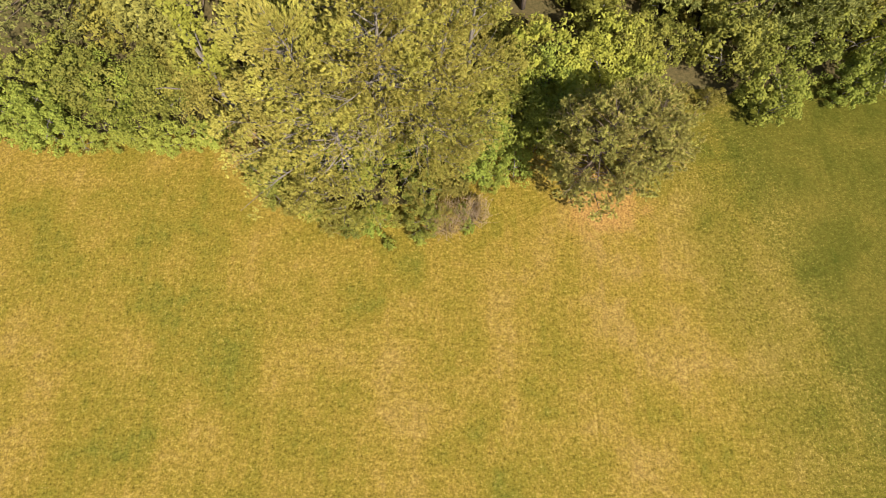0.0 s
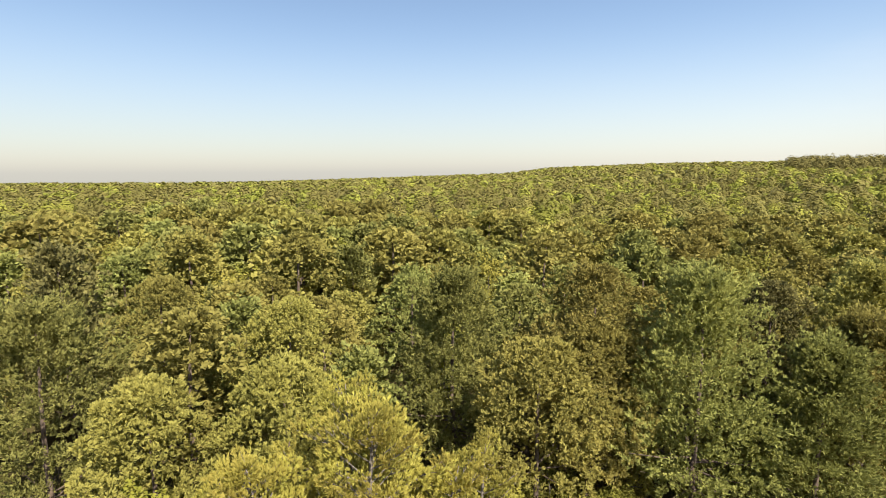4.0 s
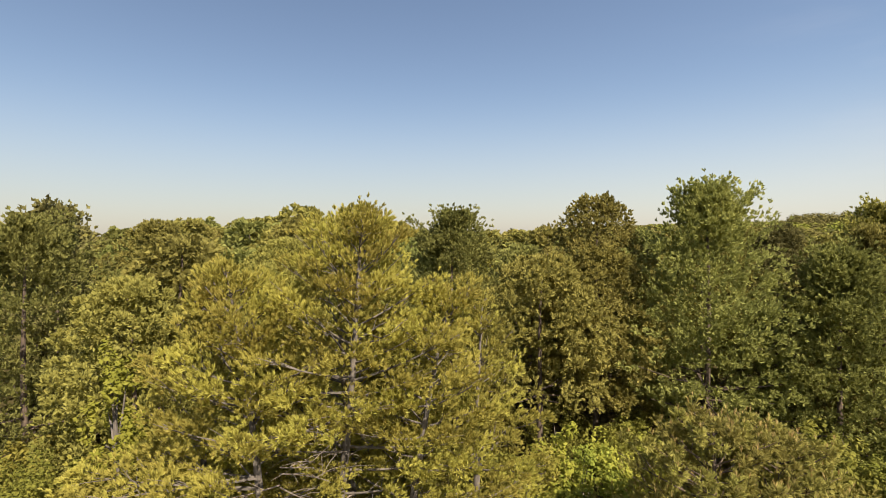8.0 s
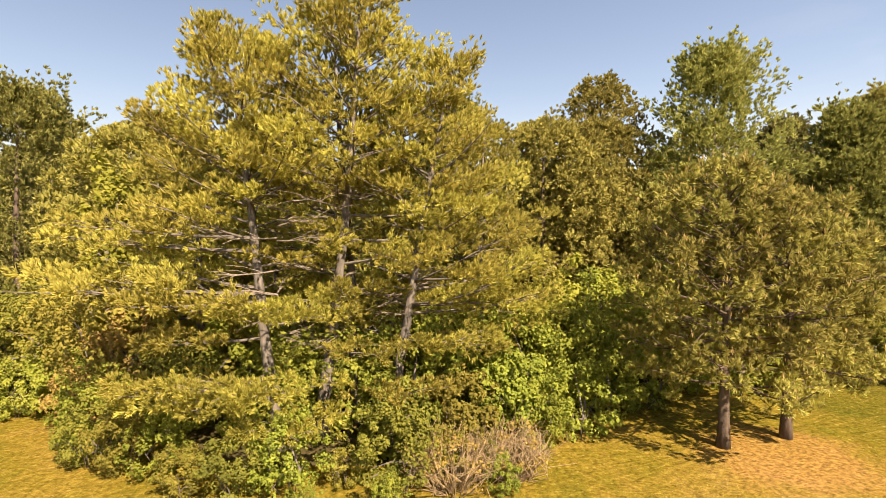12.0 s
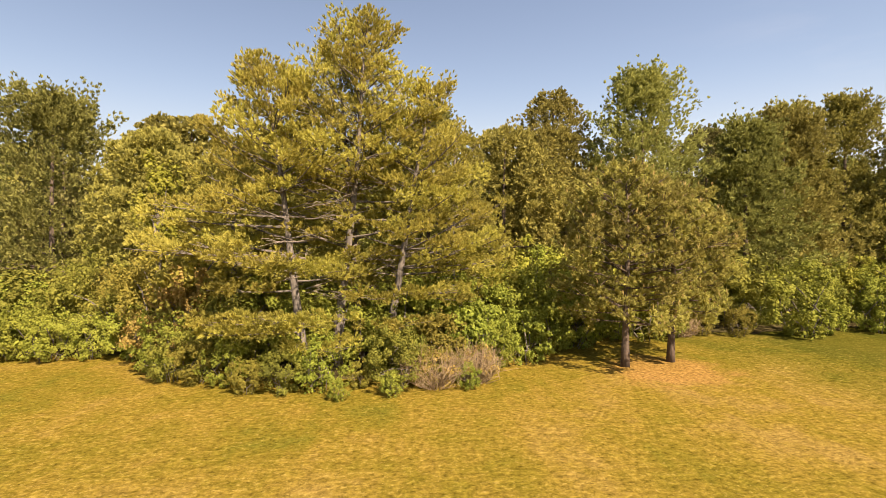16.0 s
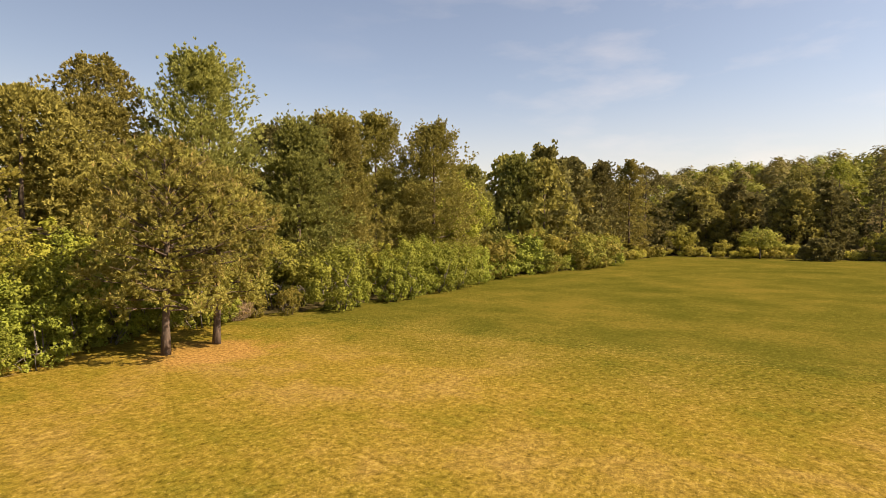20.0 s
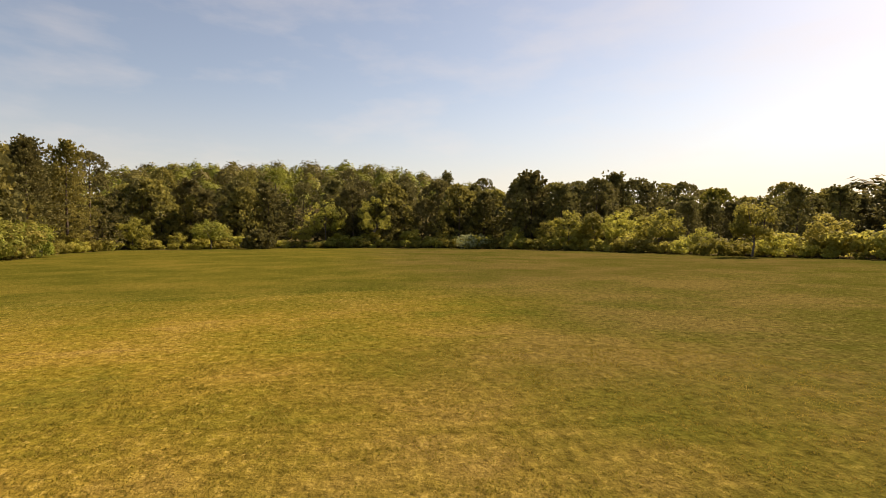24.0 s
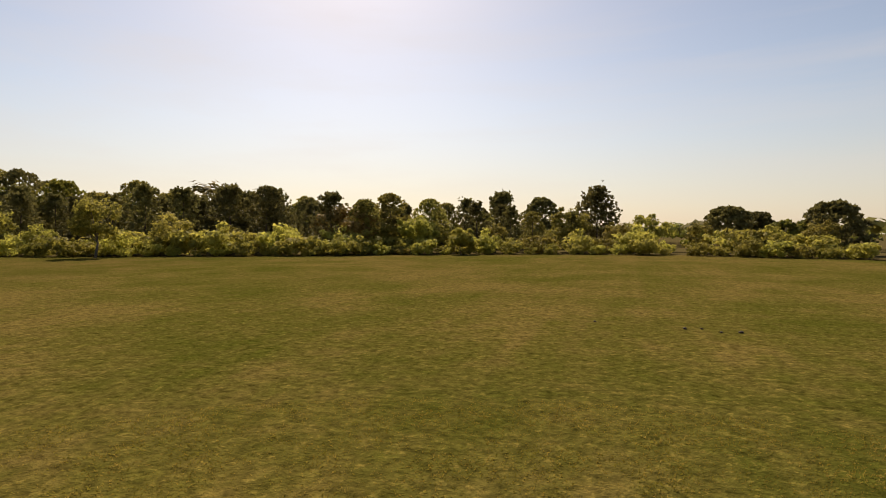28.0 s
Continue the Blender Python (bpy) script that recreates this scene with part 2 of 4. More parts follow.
def grass_mat():
    """Mown dry grass: straw and green in patches, a greener mown area past the strip's edge, rusty needle litter below the pines."""
    mat, n, l, b = nodes_of("dry_mown_grass")
    geo = n.new("ShaderNodeNewGeometry")
    pos = geo.outputs["Position"]
    sep = n.new("ShaderNodeSeparateXYZ")
    l.new(pos, sep.inputs[0])

    def soft(value, a, c):
        m = n.new("ShaderNodeMapRange")
        m.interpolation_type = "SMOOTHSTEP"
        m.inputs["From Min"].default_value, m.inputs["From Max"].default_value = a, c
        l.new(value, m.inputs["Value"])
        return m.outputs[0]

    def wobble(value, scale, amount, detail=4):
        return math_node(n, l, "ADD", value, math_node(n, l, "MULTIPLY", math_node(n, l, "SUBTRACT", noise_tex(n, l, pos, scale, detail), 0.5), amount))

    wide, patch, small = noise_tex(n, l, pos, 0.085, 3), noise_tex(n, l, pos, 0.33, 5, 0.6), noise_tex(n, l, pos, 1.6, 4, 0.65)
    v = math_node(n, l, "ADD", math_node(n, l, "MULTIPLY", wide, 0.5), math_node(n, l, "MULTIPLY", patch, 0.5))
    v = math_node(n, l, "ADD", v, math_node(n, l, "MULTIPLY", math_node(n, l, "SUBTRACT", small, 0.5), 0.28))
    lanes = n.new("ShaderNodeMapping")
    lanes.inputs["Scale"].default_value = (2.6, 0.10, 1)
    lanes.inputs["Rotation"].default_value = (0, 0, 0.06)
    l.new(pos, lanes.inputs["Vector"])
    v = math_node(n, l, "ADD", v, math_node(n, l, "MULTIPLY", math_node(n, l, "SUBTRACT", noise_tex(n, l, lanes.outputs[0], 1.0, 2), 0.5), 0.16))
    v = math_node(n, l, "ADD", math_node(n, l, "MULTIPLY", math_node(n, l, "SUBTRACT", v, 0.5), 1.1), 0.52)
    strip = ramp(n, l, v, [(0.34, (0.116, 0.106, 0.016)), (0.46, (0.160, 0.121, 0.018)), (0.56, (0.196, 0.135, 0.024)), (0.68, (0.222, 0.146, 0.038))])
    mown = ramp(n, l, v, [(0.36, (0.062, 0.066, 0.010)), (0.52, (0.094, 0.086, 0.014)), (0.68, (0.132, 0.106, 0.019))])
    dull = ramp(n, l, v, [(0.37, (0.060, 0.062, 0.011)), (0.50, (0.083, 0.073, 0.017)), (0.62, (0.112, 0.085, 0.025))])
    # a greener mown area beyond the strip's wavering edge
    edge = math_node(n, l, "ADD", sep.outputs["X"], math_node(n, l, "MULTIPLY", sep.outputs["Y"], 0.27))
    col = mix_col(n, l, math_node(n, l, "MULTIPLY", soft(wobble(edge, 0.22, 5.0, 5), 1.8, 5.6), 0.6), strip, mown)
    col = mix_col(n, l, soft(wobble(edge, 0.35, 2.0, 5), 6.8, 7.8), col, mown)
    # the south of the field is duller
    col = mix_col(n, l, soft(wobble(sep.outputs["Y"], 0.12, 12.0), -15.0, -27.0), col, dull)
    # straw-pale tufts and dark gaps, at a hand's width and finer
    tuft, blade = noise_tex(n, l, pos, 10.5, 4, 0.65), noise_tex(n, l, pos, 36.0, 2, 0.6)
    clump = noise_tex(n, l, pos, 4.8, 5, 0.68)
    calm = soft(edge, 10.0, 7.0)
    m = n.new("ShaderNodeMapRange")
    m.inputs["From Min"].default_value, m.inputs["From Max"].default_value = 0.36, 0.64
    m.inputs["To Min"].default_value, m.inputs["To Max"].default_value = -0.52, 0.80
    l.new(math_node(n, l, "ADD", math_node(n, l, "MULTIPLY", clump, 0.38), math_node(n, l, "ADD", math_node(n, l, "MULTIPLY", tuft, 0.5), math_node(n, l, "MULTIPLY", blade, 0.12))), m.inputs["Value"])
    gain = math_node(n, l, "ADD", 1.0, math_node(n, l, "MULTIPLY", m.outputs[0], math_node(n, l, "ADD", 0.55, math_node(n, l, "MULTIPLY", calm, 0.45))))
    sc = n.new("ShaderNodeVectorMath")
    sc.operation = "SCALE"
    l.new(col, sc.inputs[0]), l.new(math_node(n, l, "MULTIPLY", gain, 0.74), sc.inputs["Scale"])
    col = sc.outputs[0]
    # bleached straw lying in specks
    speck = noise_tex(n, l, pos, 10.0, 4, 0.85)
    straw = math_node(n, l, "MULTIPLY", soft(math_node(n, l, "ADD", speck, math_node(n, l, "ADD", math_node(n, l, "MULTIPLY", math_node(n, l, "SUBTRACT", patch, 0.5), 0.18), math_node(n, l, "MULTIPLY", math_node(n, l, "SUBTRACT", clump, 0.5), 0.35))), 0.54, 0.68), math_node(n, l, "MULTIPLY", math_node(n, l, "ADD", 0.22, math_node(n, l, "MULTIPLY", calm, 0.45)), math_node(n, l, "ADD", 0.4, math_node(n, l, "MULTIPLY", soft(sep.outputs["Y"], -24.0, -17.0), 0.7))))
    col = mix_col(n, l, straw, col, (0.31, 0.222, 0.058))
    # rusty needle litter round the two small pines
    d = n.new("ShaderNodeVectorMath")
    d.operation = "DISTANCE"
    l.new(pos, d.inputs[0])
    d.inputs[1].default_value = (1.1, -0.5, 0)
    litter = ramp(n, l, tuft, [(0.35, (0.12, 0.06, 0.022)), (0.65, (0.42, 0.22, 0.075))])
    col = mix_col(n, l, math_node(n, l, "MULTIPLY", soft(wobble(d.outputs["Value"], 1.1, 3.0, 5), 2.3, 1.0), 0.55), col, litter)
    l.new(col, b.inputs["Base Color"])
    b.inputs["Roughness"].default_value = 1.0
    b.inputs["Specular IOR Level"].default_value = 0.0
    bump = n.new("ShaderNodeBump")
    bump.inputs["Strength"].default_value, bump.inputs["Distance"].default_value = 0.6, 0.06
    l.new(math_node(n, l, "ADD", math_node(n, l, "ADD", tuft, math_node(n, l, "MULTIPLY", clump, 1.3)), math_node(n, l, "MULTIPLY", blade, 0.2)), bump.inputs["Height"]), l.new(bump.outputs[0], b.inputs["Normal"])
    return mat


def litter_mat():
    mat, n, l, b = nodes_of("forest_floor_litter")
    geo = n.new("ShaderNodeNewGeometry")
    f1 = noise_tex(n, l, geo.outputs["Position"], 6, 6, 0.7)
    f2 = noise_tex(n, l, geo.outputs["Position"], 0.35, 4)
    col = ramp(n, l, f1, [(0.3, (0.03, 0.024, 0.012)), (0.7, (0.13, 0.09, 0.045))])
    col = mix_col(n, l, math_node(n, l, "MULTIPLY", f2, 0.6), col, (0.06, 0.065, 0.02))
    l.new(col, b.inputs["Base Color"])
    b.inputs["Roughness"].default_value = 1.0
    b.inputs["Specular IOR Level"].default_value = 0.0
    return mat


GRASS, LITTER = grass_mat(), litter_mat()
SOIL = bark_mat("dark_soil", (0.02, 0.016, 0.010), (0.07, 0.05, 0.03), 30)
BLADE_DRY = foliage("dry_grass_blades", (0.14, 0.105, 0.02), (0.265, 0.197, 0.04), (0.40, 0.295, 0.078), 0.6, 0.9, 0.0)
BLADE_GREEN = foliage("green_grass_blades", (0.09, 0.085, 0.012), (0.172, 0.15, 0.024), (0.29, 0.238, 0.052), 0.6, 0.9, 0.0)

# ---- mesh tools ----
UP = np.array([0.0, 0.0, 1.0])


def unit(v):
    return v / np.maximum(np.linalg.norm(v, axis=-1, keepdims=True), 1e-9)


def tri_mesh(name, pieces, mat, smooth=False):
    """One mesh of triangles from a list of (verts, tris)."""
    vs, fs, at = [], [], 0
    for v, f in pieces:
        vs.append(v), fs.append(f + at)
        at += len(v)
    v, f = np.concatenate(vs).astype(np.float32), np.concatenate(fs).astype(np.int32)
    me = bpy.data.meshes.new(name)
    me.vertices.add(len(v)), me.loops.add(3 * len(f)), me.polygons.add(len(f))
    me.vertices.foreach_set("co", v.ravel())
    me.loops.foreach_set("vertex_index", f.ravel())
    me.polygons.foreach_set("loop_start", np.arange(0, 3 * len(f), 3, dtype=np.int32))
    me.polygons.foreach_set("use_smooth", np.full(len(f), smooth))
    me.materials.append(mat)
    me.update(calc_edges=True)
    return me


def part(name, pieces, mat, parent, label="", smooth=False, kind=""):
    ob = new(name, tri_mesh(name, pieces, mat, smooth))
    ob.parent = parent
    return tagged(ob, label, kind=kind)


def tube(points, radii, sides=6):
    """A tapered limb through points, closed at both ends."""
    p, r = np.asarray(points, float), np.asarray(radii, float)
    d = unit(np.gradient(p, axis=0))
    ref = np.array([0.0, 1.0, 0.3]) if abs(d[0][2]) > 0.7 else UP
    a = unit(np.cross(d, ref))
    b = np.cross(d, a)
    th = np.linspace(0, 2 * np.pi, sides, endpoint=False)
    ring = p[:, None] + r[:, None, None] * (np.cos(th)[None, :, None] * a[:, None] + np.sin(th)[None, :, None] * b[:, None])
    v = np.concatenate([ring.reshape(-1, 3), p[:1], p[-1:]])
    k, s = np.meshgrid(np.arange(len(p) - 1), np.arange(sides), indexing="ij")
    i0, i1 = (k * sides + s).ravel(), (k * sides + (s + 1) % sides).ravel()
    f = [np.stack([i0, i1, i1 + sides], 1), np.stack([i0, i1 + sides, i0 + sides], 1)]
    s = np.arange(sides)
    e, n = (len(p) - 1) * sides, len(p) * sides
    f += [np.stack([(s + 1) % sides, s, np.full(sides, n)], 1), np.stack([e + s, e + (s + 1) % sides, np.full(sides, n + 1)], 1)]
    return v, np.concatenate(f)


def tufts(rng, c, d, length, width, k, spread, face=None):
    """k needle sprays at each centre c, round the way d, lying towards the side face."""
    c, d = np.asarray(c, float), np.asarray(d, float)
    w = unit(d[:, None] + rng.normal(0, spread, (len(c), k, 3)))
    ln = np.asarray(length, float).reshape(-1, 1, 1) * rng.uniform(0.65, 1.2, (len(c), k, 1))
    to = rng.normal(0, 1, w.shape) if face is None else face[:, None] + rng.normal(0, 0.35, w.shape)
    side = unit(np.cross(w, to)) * width * rng.uniform(0.7, 1.3, (len(c), k, 1))
    base = c[:, None] - w * ln * 0.12
    v = np.stack([base, base + w * ln * 0.6 + side, base + w * ln], 2).reshape(-1, 3)
    return v, np.arange(len(v)).reshape(-1, 3)


def leaves(rng, c, out, size, simple=False):
    """A bent leaf blade at each centre c, facing roughly out; simple: a three-cornered one."""
    n = unit(out + rng.normal(0, 0.42, c.shape))
    t = unit(np.cross(n, rng.normal(0, 1, c.shape)))
    s = np.cross(n, t)
    z = np.asarray(size, float).reshape(-1, 1) * rng.uniform(0.6, 1.3, (len(c), 1))
    if simple:
        v = np.stack([c - t * z * 0.55, c + t * z * 0.5 + s * z * 0.30, c + t * z * 0.25 - s * z * 0.42], 1).reshape(-1, 3)
        return v, np.arange(len(v)).reshape(-1, 3)
    v = np.stack([c - t * z * 0.5, c + s * z * 0.36 - n * z * 0.12, c + t * z * 0.5, c - s * z * 0.36 - n * z * 0.12], 1).reshape(-1, 3)
    i = np.arange(0, len(v), 4)
    return v, np.concatenate([np.stack([i, i + 1, i + 2], 1), np.stack([i, i + 2, i + 3], 1)])


# ---- plan ----
EDGE = np.array([(-140, 6), (-60, 4), (-26.4, 2.8), (-23, 1.9), (-19.9, 1.8), (-15.9, 1.9), (-13.6, 0), (-11, -1.6), (-9.3, -2), (-7.4, -1.7),
                 (-5.1, -0.9), (-3.6, 0.5), (1.1, 3.6), (4.9, 4.3), (6.9, 4), (10.6, 4.4), (15.5, 5.3), (18.9, 6.6), (30, 10), (42, 10.5),
                 (48, 10.5), (62, 15), (82, 17), (86, 6), (90, -8), (85, -26), (76, -37), (62, -46), (45, -50), (35, -53), (27, -57),
                 (19.5, -61), (11, -66), (1.6, -70), (-8, -71), (-15, -68), (-20.5, -67), (-60, -66), (-140, -66)], float)


def in_field(x, y):
    inside = np.zeros(np.shape(x), bool)
    a = np.vstack([EDGE, EDGE[:1]])
    for (x0, y0), (x1, y1) in zip(a[:-1], a[1:]):
        if y0 != y1:
            inside ^= ((y0 > y) != (y1 > y)) & (x < (x1 - x0) * (y - y0) / (y1 - y0) + x0)
    return inside


def step(a, b, v):
    t = np.clip((v - a) / (b - a), 0, 1)
    return t * t * (3 - 2 * t)


def land(x, y):
    """Height of the ground: flat field, a wooded hill rising to the east and north-east."""
    x, y = np.asarray(x, float), np.asarray(y, float)
    hill = 17.5 * step(92, 190, x) * step(-130, -15, y) * (1 - 0.6 * step(30, 150, y)) + 3 * step(190, 420, x) * step(-80, 60, y)
    far = (19 * step(-450, 420, x) - 9) * step(180, 800, y)
    return hill + far - 75 * step(870, 1500, y)


def edge_run(i, j, gap, inset):
    """Points every gap metres along the field's edge from corner i to j, set back from it."""
    p = EDGE[i : j + 1]
    s = np.r_[0, np.cumsum(np.linalg.norm(np.diff(p, axis=0), axis=1))]
    at = np.arange(gap / 2, s[-1], gap)
    q = np.stack([np.interp(at, s, p[:, 0]), np.interp(at, s, p[:, 1])], 1)
    d = unit(np.stack([np.interp(at + 0.5, s, p[:, 0]), np.interp(at + 0.5, s, p[:, 1])], 1) - np.stack([np.interp(at - 0.5, s, p[:, 0]), np.interp(at - 0.5, s, p[:, 1])], 1))
    return q + np.stack([-d[:, 1], d[:, 0]], 1) * inset


def grid_lines(parts):
    return np.unique(np.concatenate([np.arange(a, b, s) for a, b, s in parts]))


gx = grid_lines([(-4000, -300, 400), (-300, -60, 20), (-60, 60, 0.8), (60, 200, 4), (200, 1000, 50), (1000, 4001, 500)])
gy = grid_lines([(-4000, -300, 400), (-300, -90, 20), (-90, -20, 1.5), (-20, 25, 0.6), (25, 120, 5), (120, 1000, 40), (1000, 4001, 500)])
GX, GY = np.meshgrid(gx, gy)
gv = np.stack([GX.ravel(), GY.ravel(), land(GX, GY).ravel()], 1)
ii, jj = np.meshgrid(np.arange(len(gy) - 1), np.arange(len(gx) - 1), indexing="ij")
q0 = (ii * len(gx) + jj).ravel()
gf = np.concatenate([np.stack([q0, q0 + 1, q0 + 1 + len(gx)], 1), np.stack([q0, q0 + 1 + len(gx), q0 + len(gx)], 1)])
ground = new("ground", tri_mesh("ground", [(gv, gf)], GRASS, True))
ground.data.materials.append(LITTER)
mid = gv[gf].mean(1)


def edge_distance(x, y):
    p, best = np.stack([x, y], 1), np.full(len(x), 1e9)
    for a, c in zip(EDGE[:-1], EDGE[1:]):
        t = np.clip(((p - a) @ (c - a)) / ((c - a) @ (c - a)), 0, 1)
        best = np.minimum(best, np.linalg.norm(p - a - t[:, None] * (c - a), axis=1))
    return best


ground.data.polygons.foreach_set("material_index", (~in_field(mid[:, 0], mid[:, 1]) & (edge_distance(mid[:, 0], mid[:, 1]) > 0.9)).astype(np.int32))
tagged(ground, "dry mown grass field running into wooded ground", "ground", kind="structure")

# ---- trees and bushes ----


def thing(name, x, y, z, label, category, group=""):
    ob = new(name)
    ob.empty_display_size = 0.3
    ob.location = (x, y, z)
    return tagged(ob, label, category, group)


def bough_line(rng, start, az, length, rise, sweep, n=6):
    s = np.linspace(0, 1, n)
    out = np.array([math.cos(az), math.sin(az), 0])
    side = np.array([-out[1], out[0], 0])
    bend = rng.normal(0, 0.10)
    return start + length * (s[:, None] * out + (bend * s**2)[:, None] * side + (rise * s + sweep * s**2)[:, None] * UP), out, side


def profile(style, w):
    """Crown's reach at height w of the crown, as a share of its radius."""
    w = np.asarray(w, float)
    if style == "tall":
        return (1 - w**1.35) ** 0.85 * np.minimum(1, 0.66 + 1.9 * w) * 0.97 + 0.06
    if style == "white":
        return (1 - w**1.7) ** 0.72 * np.minimum(1, 0.62 + 1.9 * w) * 0.97 + 0.05
    return np.sqrt(np.clip(1 - ((w - 0.34) / 0.68) ** 2, 0.012, 1)) * (1 - 0.42 * np.clip((w - 0.45) / 0.55, 0, 1) ** 1.3)


def crown_sprays(rng, on_axis, low, radius, style, clumps, per, tuft, width, blades):
    """Needle sprays over a crown and the boughs that carry them: tiers of flat boughs, or a dome of bristly round brushes."""
    g = np.linspace(0, 1, 80)
    cdf = np.cumsum(profile(style, g) + 0.25 + 1.3 * np.clip((g - 0.65) / 0.35, 0, 1))
    w = np.interp((np.arange(clumps) + rng.uniform(0, 1, clumps)) / clumps, cdf / cdf[-1], g)
    az = np.arange(clumps) * 2.399963 + rng.normal(0, 0.5, clumps)
    lobe = 1 + 0.13 * np.sin(az * 3 + w * 9 + rng.uniform(0, 6)) + 0.08 * np.sin(az * 5 - w * 17)
    tiered = style == "white"
    if tiered:
        tiers = max(7, int((1 - low) * float(on_axis(np.array([1.0]))[0, 2]) / 1.05))
        w = np.clip((np.floor(w * tiers) + 0.5 + rng.normal(0, 0.3, clumps)) / tiers, 0, 1)
    out = np.stack([np.cos(az), np.sin(az), 0 * az], 1)
    side = np.stack([-out[:, 1], out[:, 0], 0 * az], 1)
    foot = on_axis(low + (1 - low) * w * 0.97)
    if tiered:
        ln = np.maximum(0.35, radius * profile(style, w) * lobe * rng.uniform(0.72, 1.06, clumps))
        rise = 0.95 * w**1.6 + rng.normal(0, 0.08, clumps)
        bend = rng.normal(0, 0.12, clumps)
        pads = max(6, per // 6)
        s0 = rng.uniform(0.12, 1.0, (clumps, pads)) ** 0.75
        lat0 = rng.uniform(-1, 1, (clumps, pads)) * 0.46 * np.sin(np.pi * np.clip(s0 * 0.86 + 0.04, 0, 1))
        who = rng.integers(0, pads, (clumps, per))
        s = np.take_along_axis(s0, who, 1) + rng.normal(0, 0.13, (clumps, per)) / ln[:, None]
        lat = np.take_along_axis(lat0, who, 1) + rng.normal(0, 0.13, (clumps, per)) / ln[:, None]
        wave = 0.045 * np.sin(s * 11 + az[:, None] * 7)
        p = foot[:, None] + ln[:, None, None] * (s[..., None] * out[:, None] + (lat + bend[:, None] * s**2)[..., None] * side[:, None])
        p = p + (ln[:, None] * (rise[:, None] * s + 0.11 * s**2 + wave - 0.10 * np.abs(lat)) + rng.normal(0, 0.10 + 0.10 * w[:, None], s.shape))[..., None] * UP
        d = out[:, None] * 0.55 + UP * (0.45 + 0.5 * w[:, None, None]) + side[:, None] * (lat * 1.6)[..., None]
        face = unit(UP * 0.85 + out[:, None] * 0.45 + rng.normal(0, 0.35, p.shape))
        tip = foot + ln[:, None] * (0.9 * out + (bend * 0.8)[:, None] * side) + (ln * (0.9 * rise + 0.09))[:, None] * UP
    else:
        reach = radius * profile(style, w) * lobe * np.where(rng.random(clumps) < 0.2, rng.uniform(0.3, 0.65, clumps), rng.uniform(0.78, 1.0, clumps))
        tip = foot + out * reach[:, None] + UP * (reach * (0.02 + 0.22 * w))[:, None]
        rc = radius * rng.uniform(0.10, 0.18, clumps)
        q = unit(rng.normal(0, 1, (clumps, per, 3)) + 0.55 * UP + 0.35 * out[:, None])
        p = tip[:, None] + q * np.array([1, 1, 0.8]) * (rc[:, None] * rng.uniform(0.5, 1, (clumps, per)))[..., None]
        d = q + 0.35 * UP
        face = unit(q + 0.3 * UP + rng.normal(0, 0.3, q.shape))
    spray = tufts(rng, p.reshape(-1, 3), d.reshape(-1, 3), np.full(clumps * per, tuft), width, blades, 0.42, face.reshape(-1, 3))
    return spray, foot, tip, w


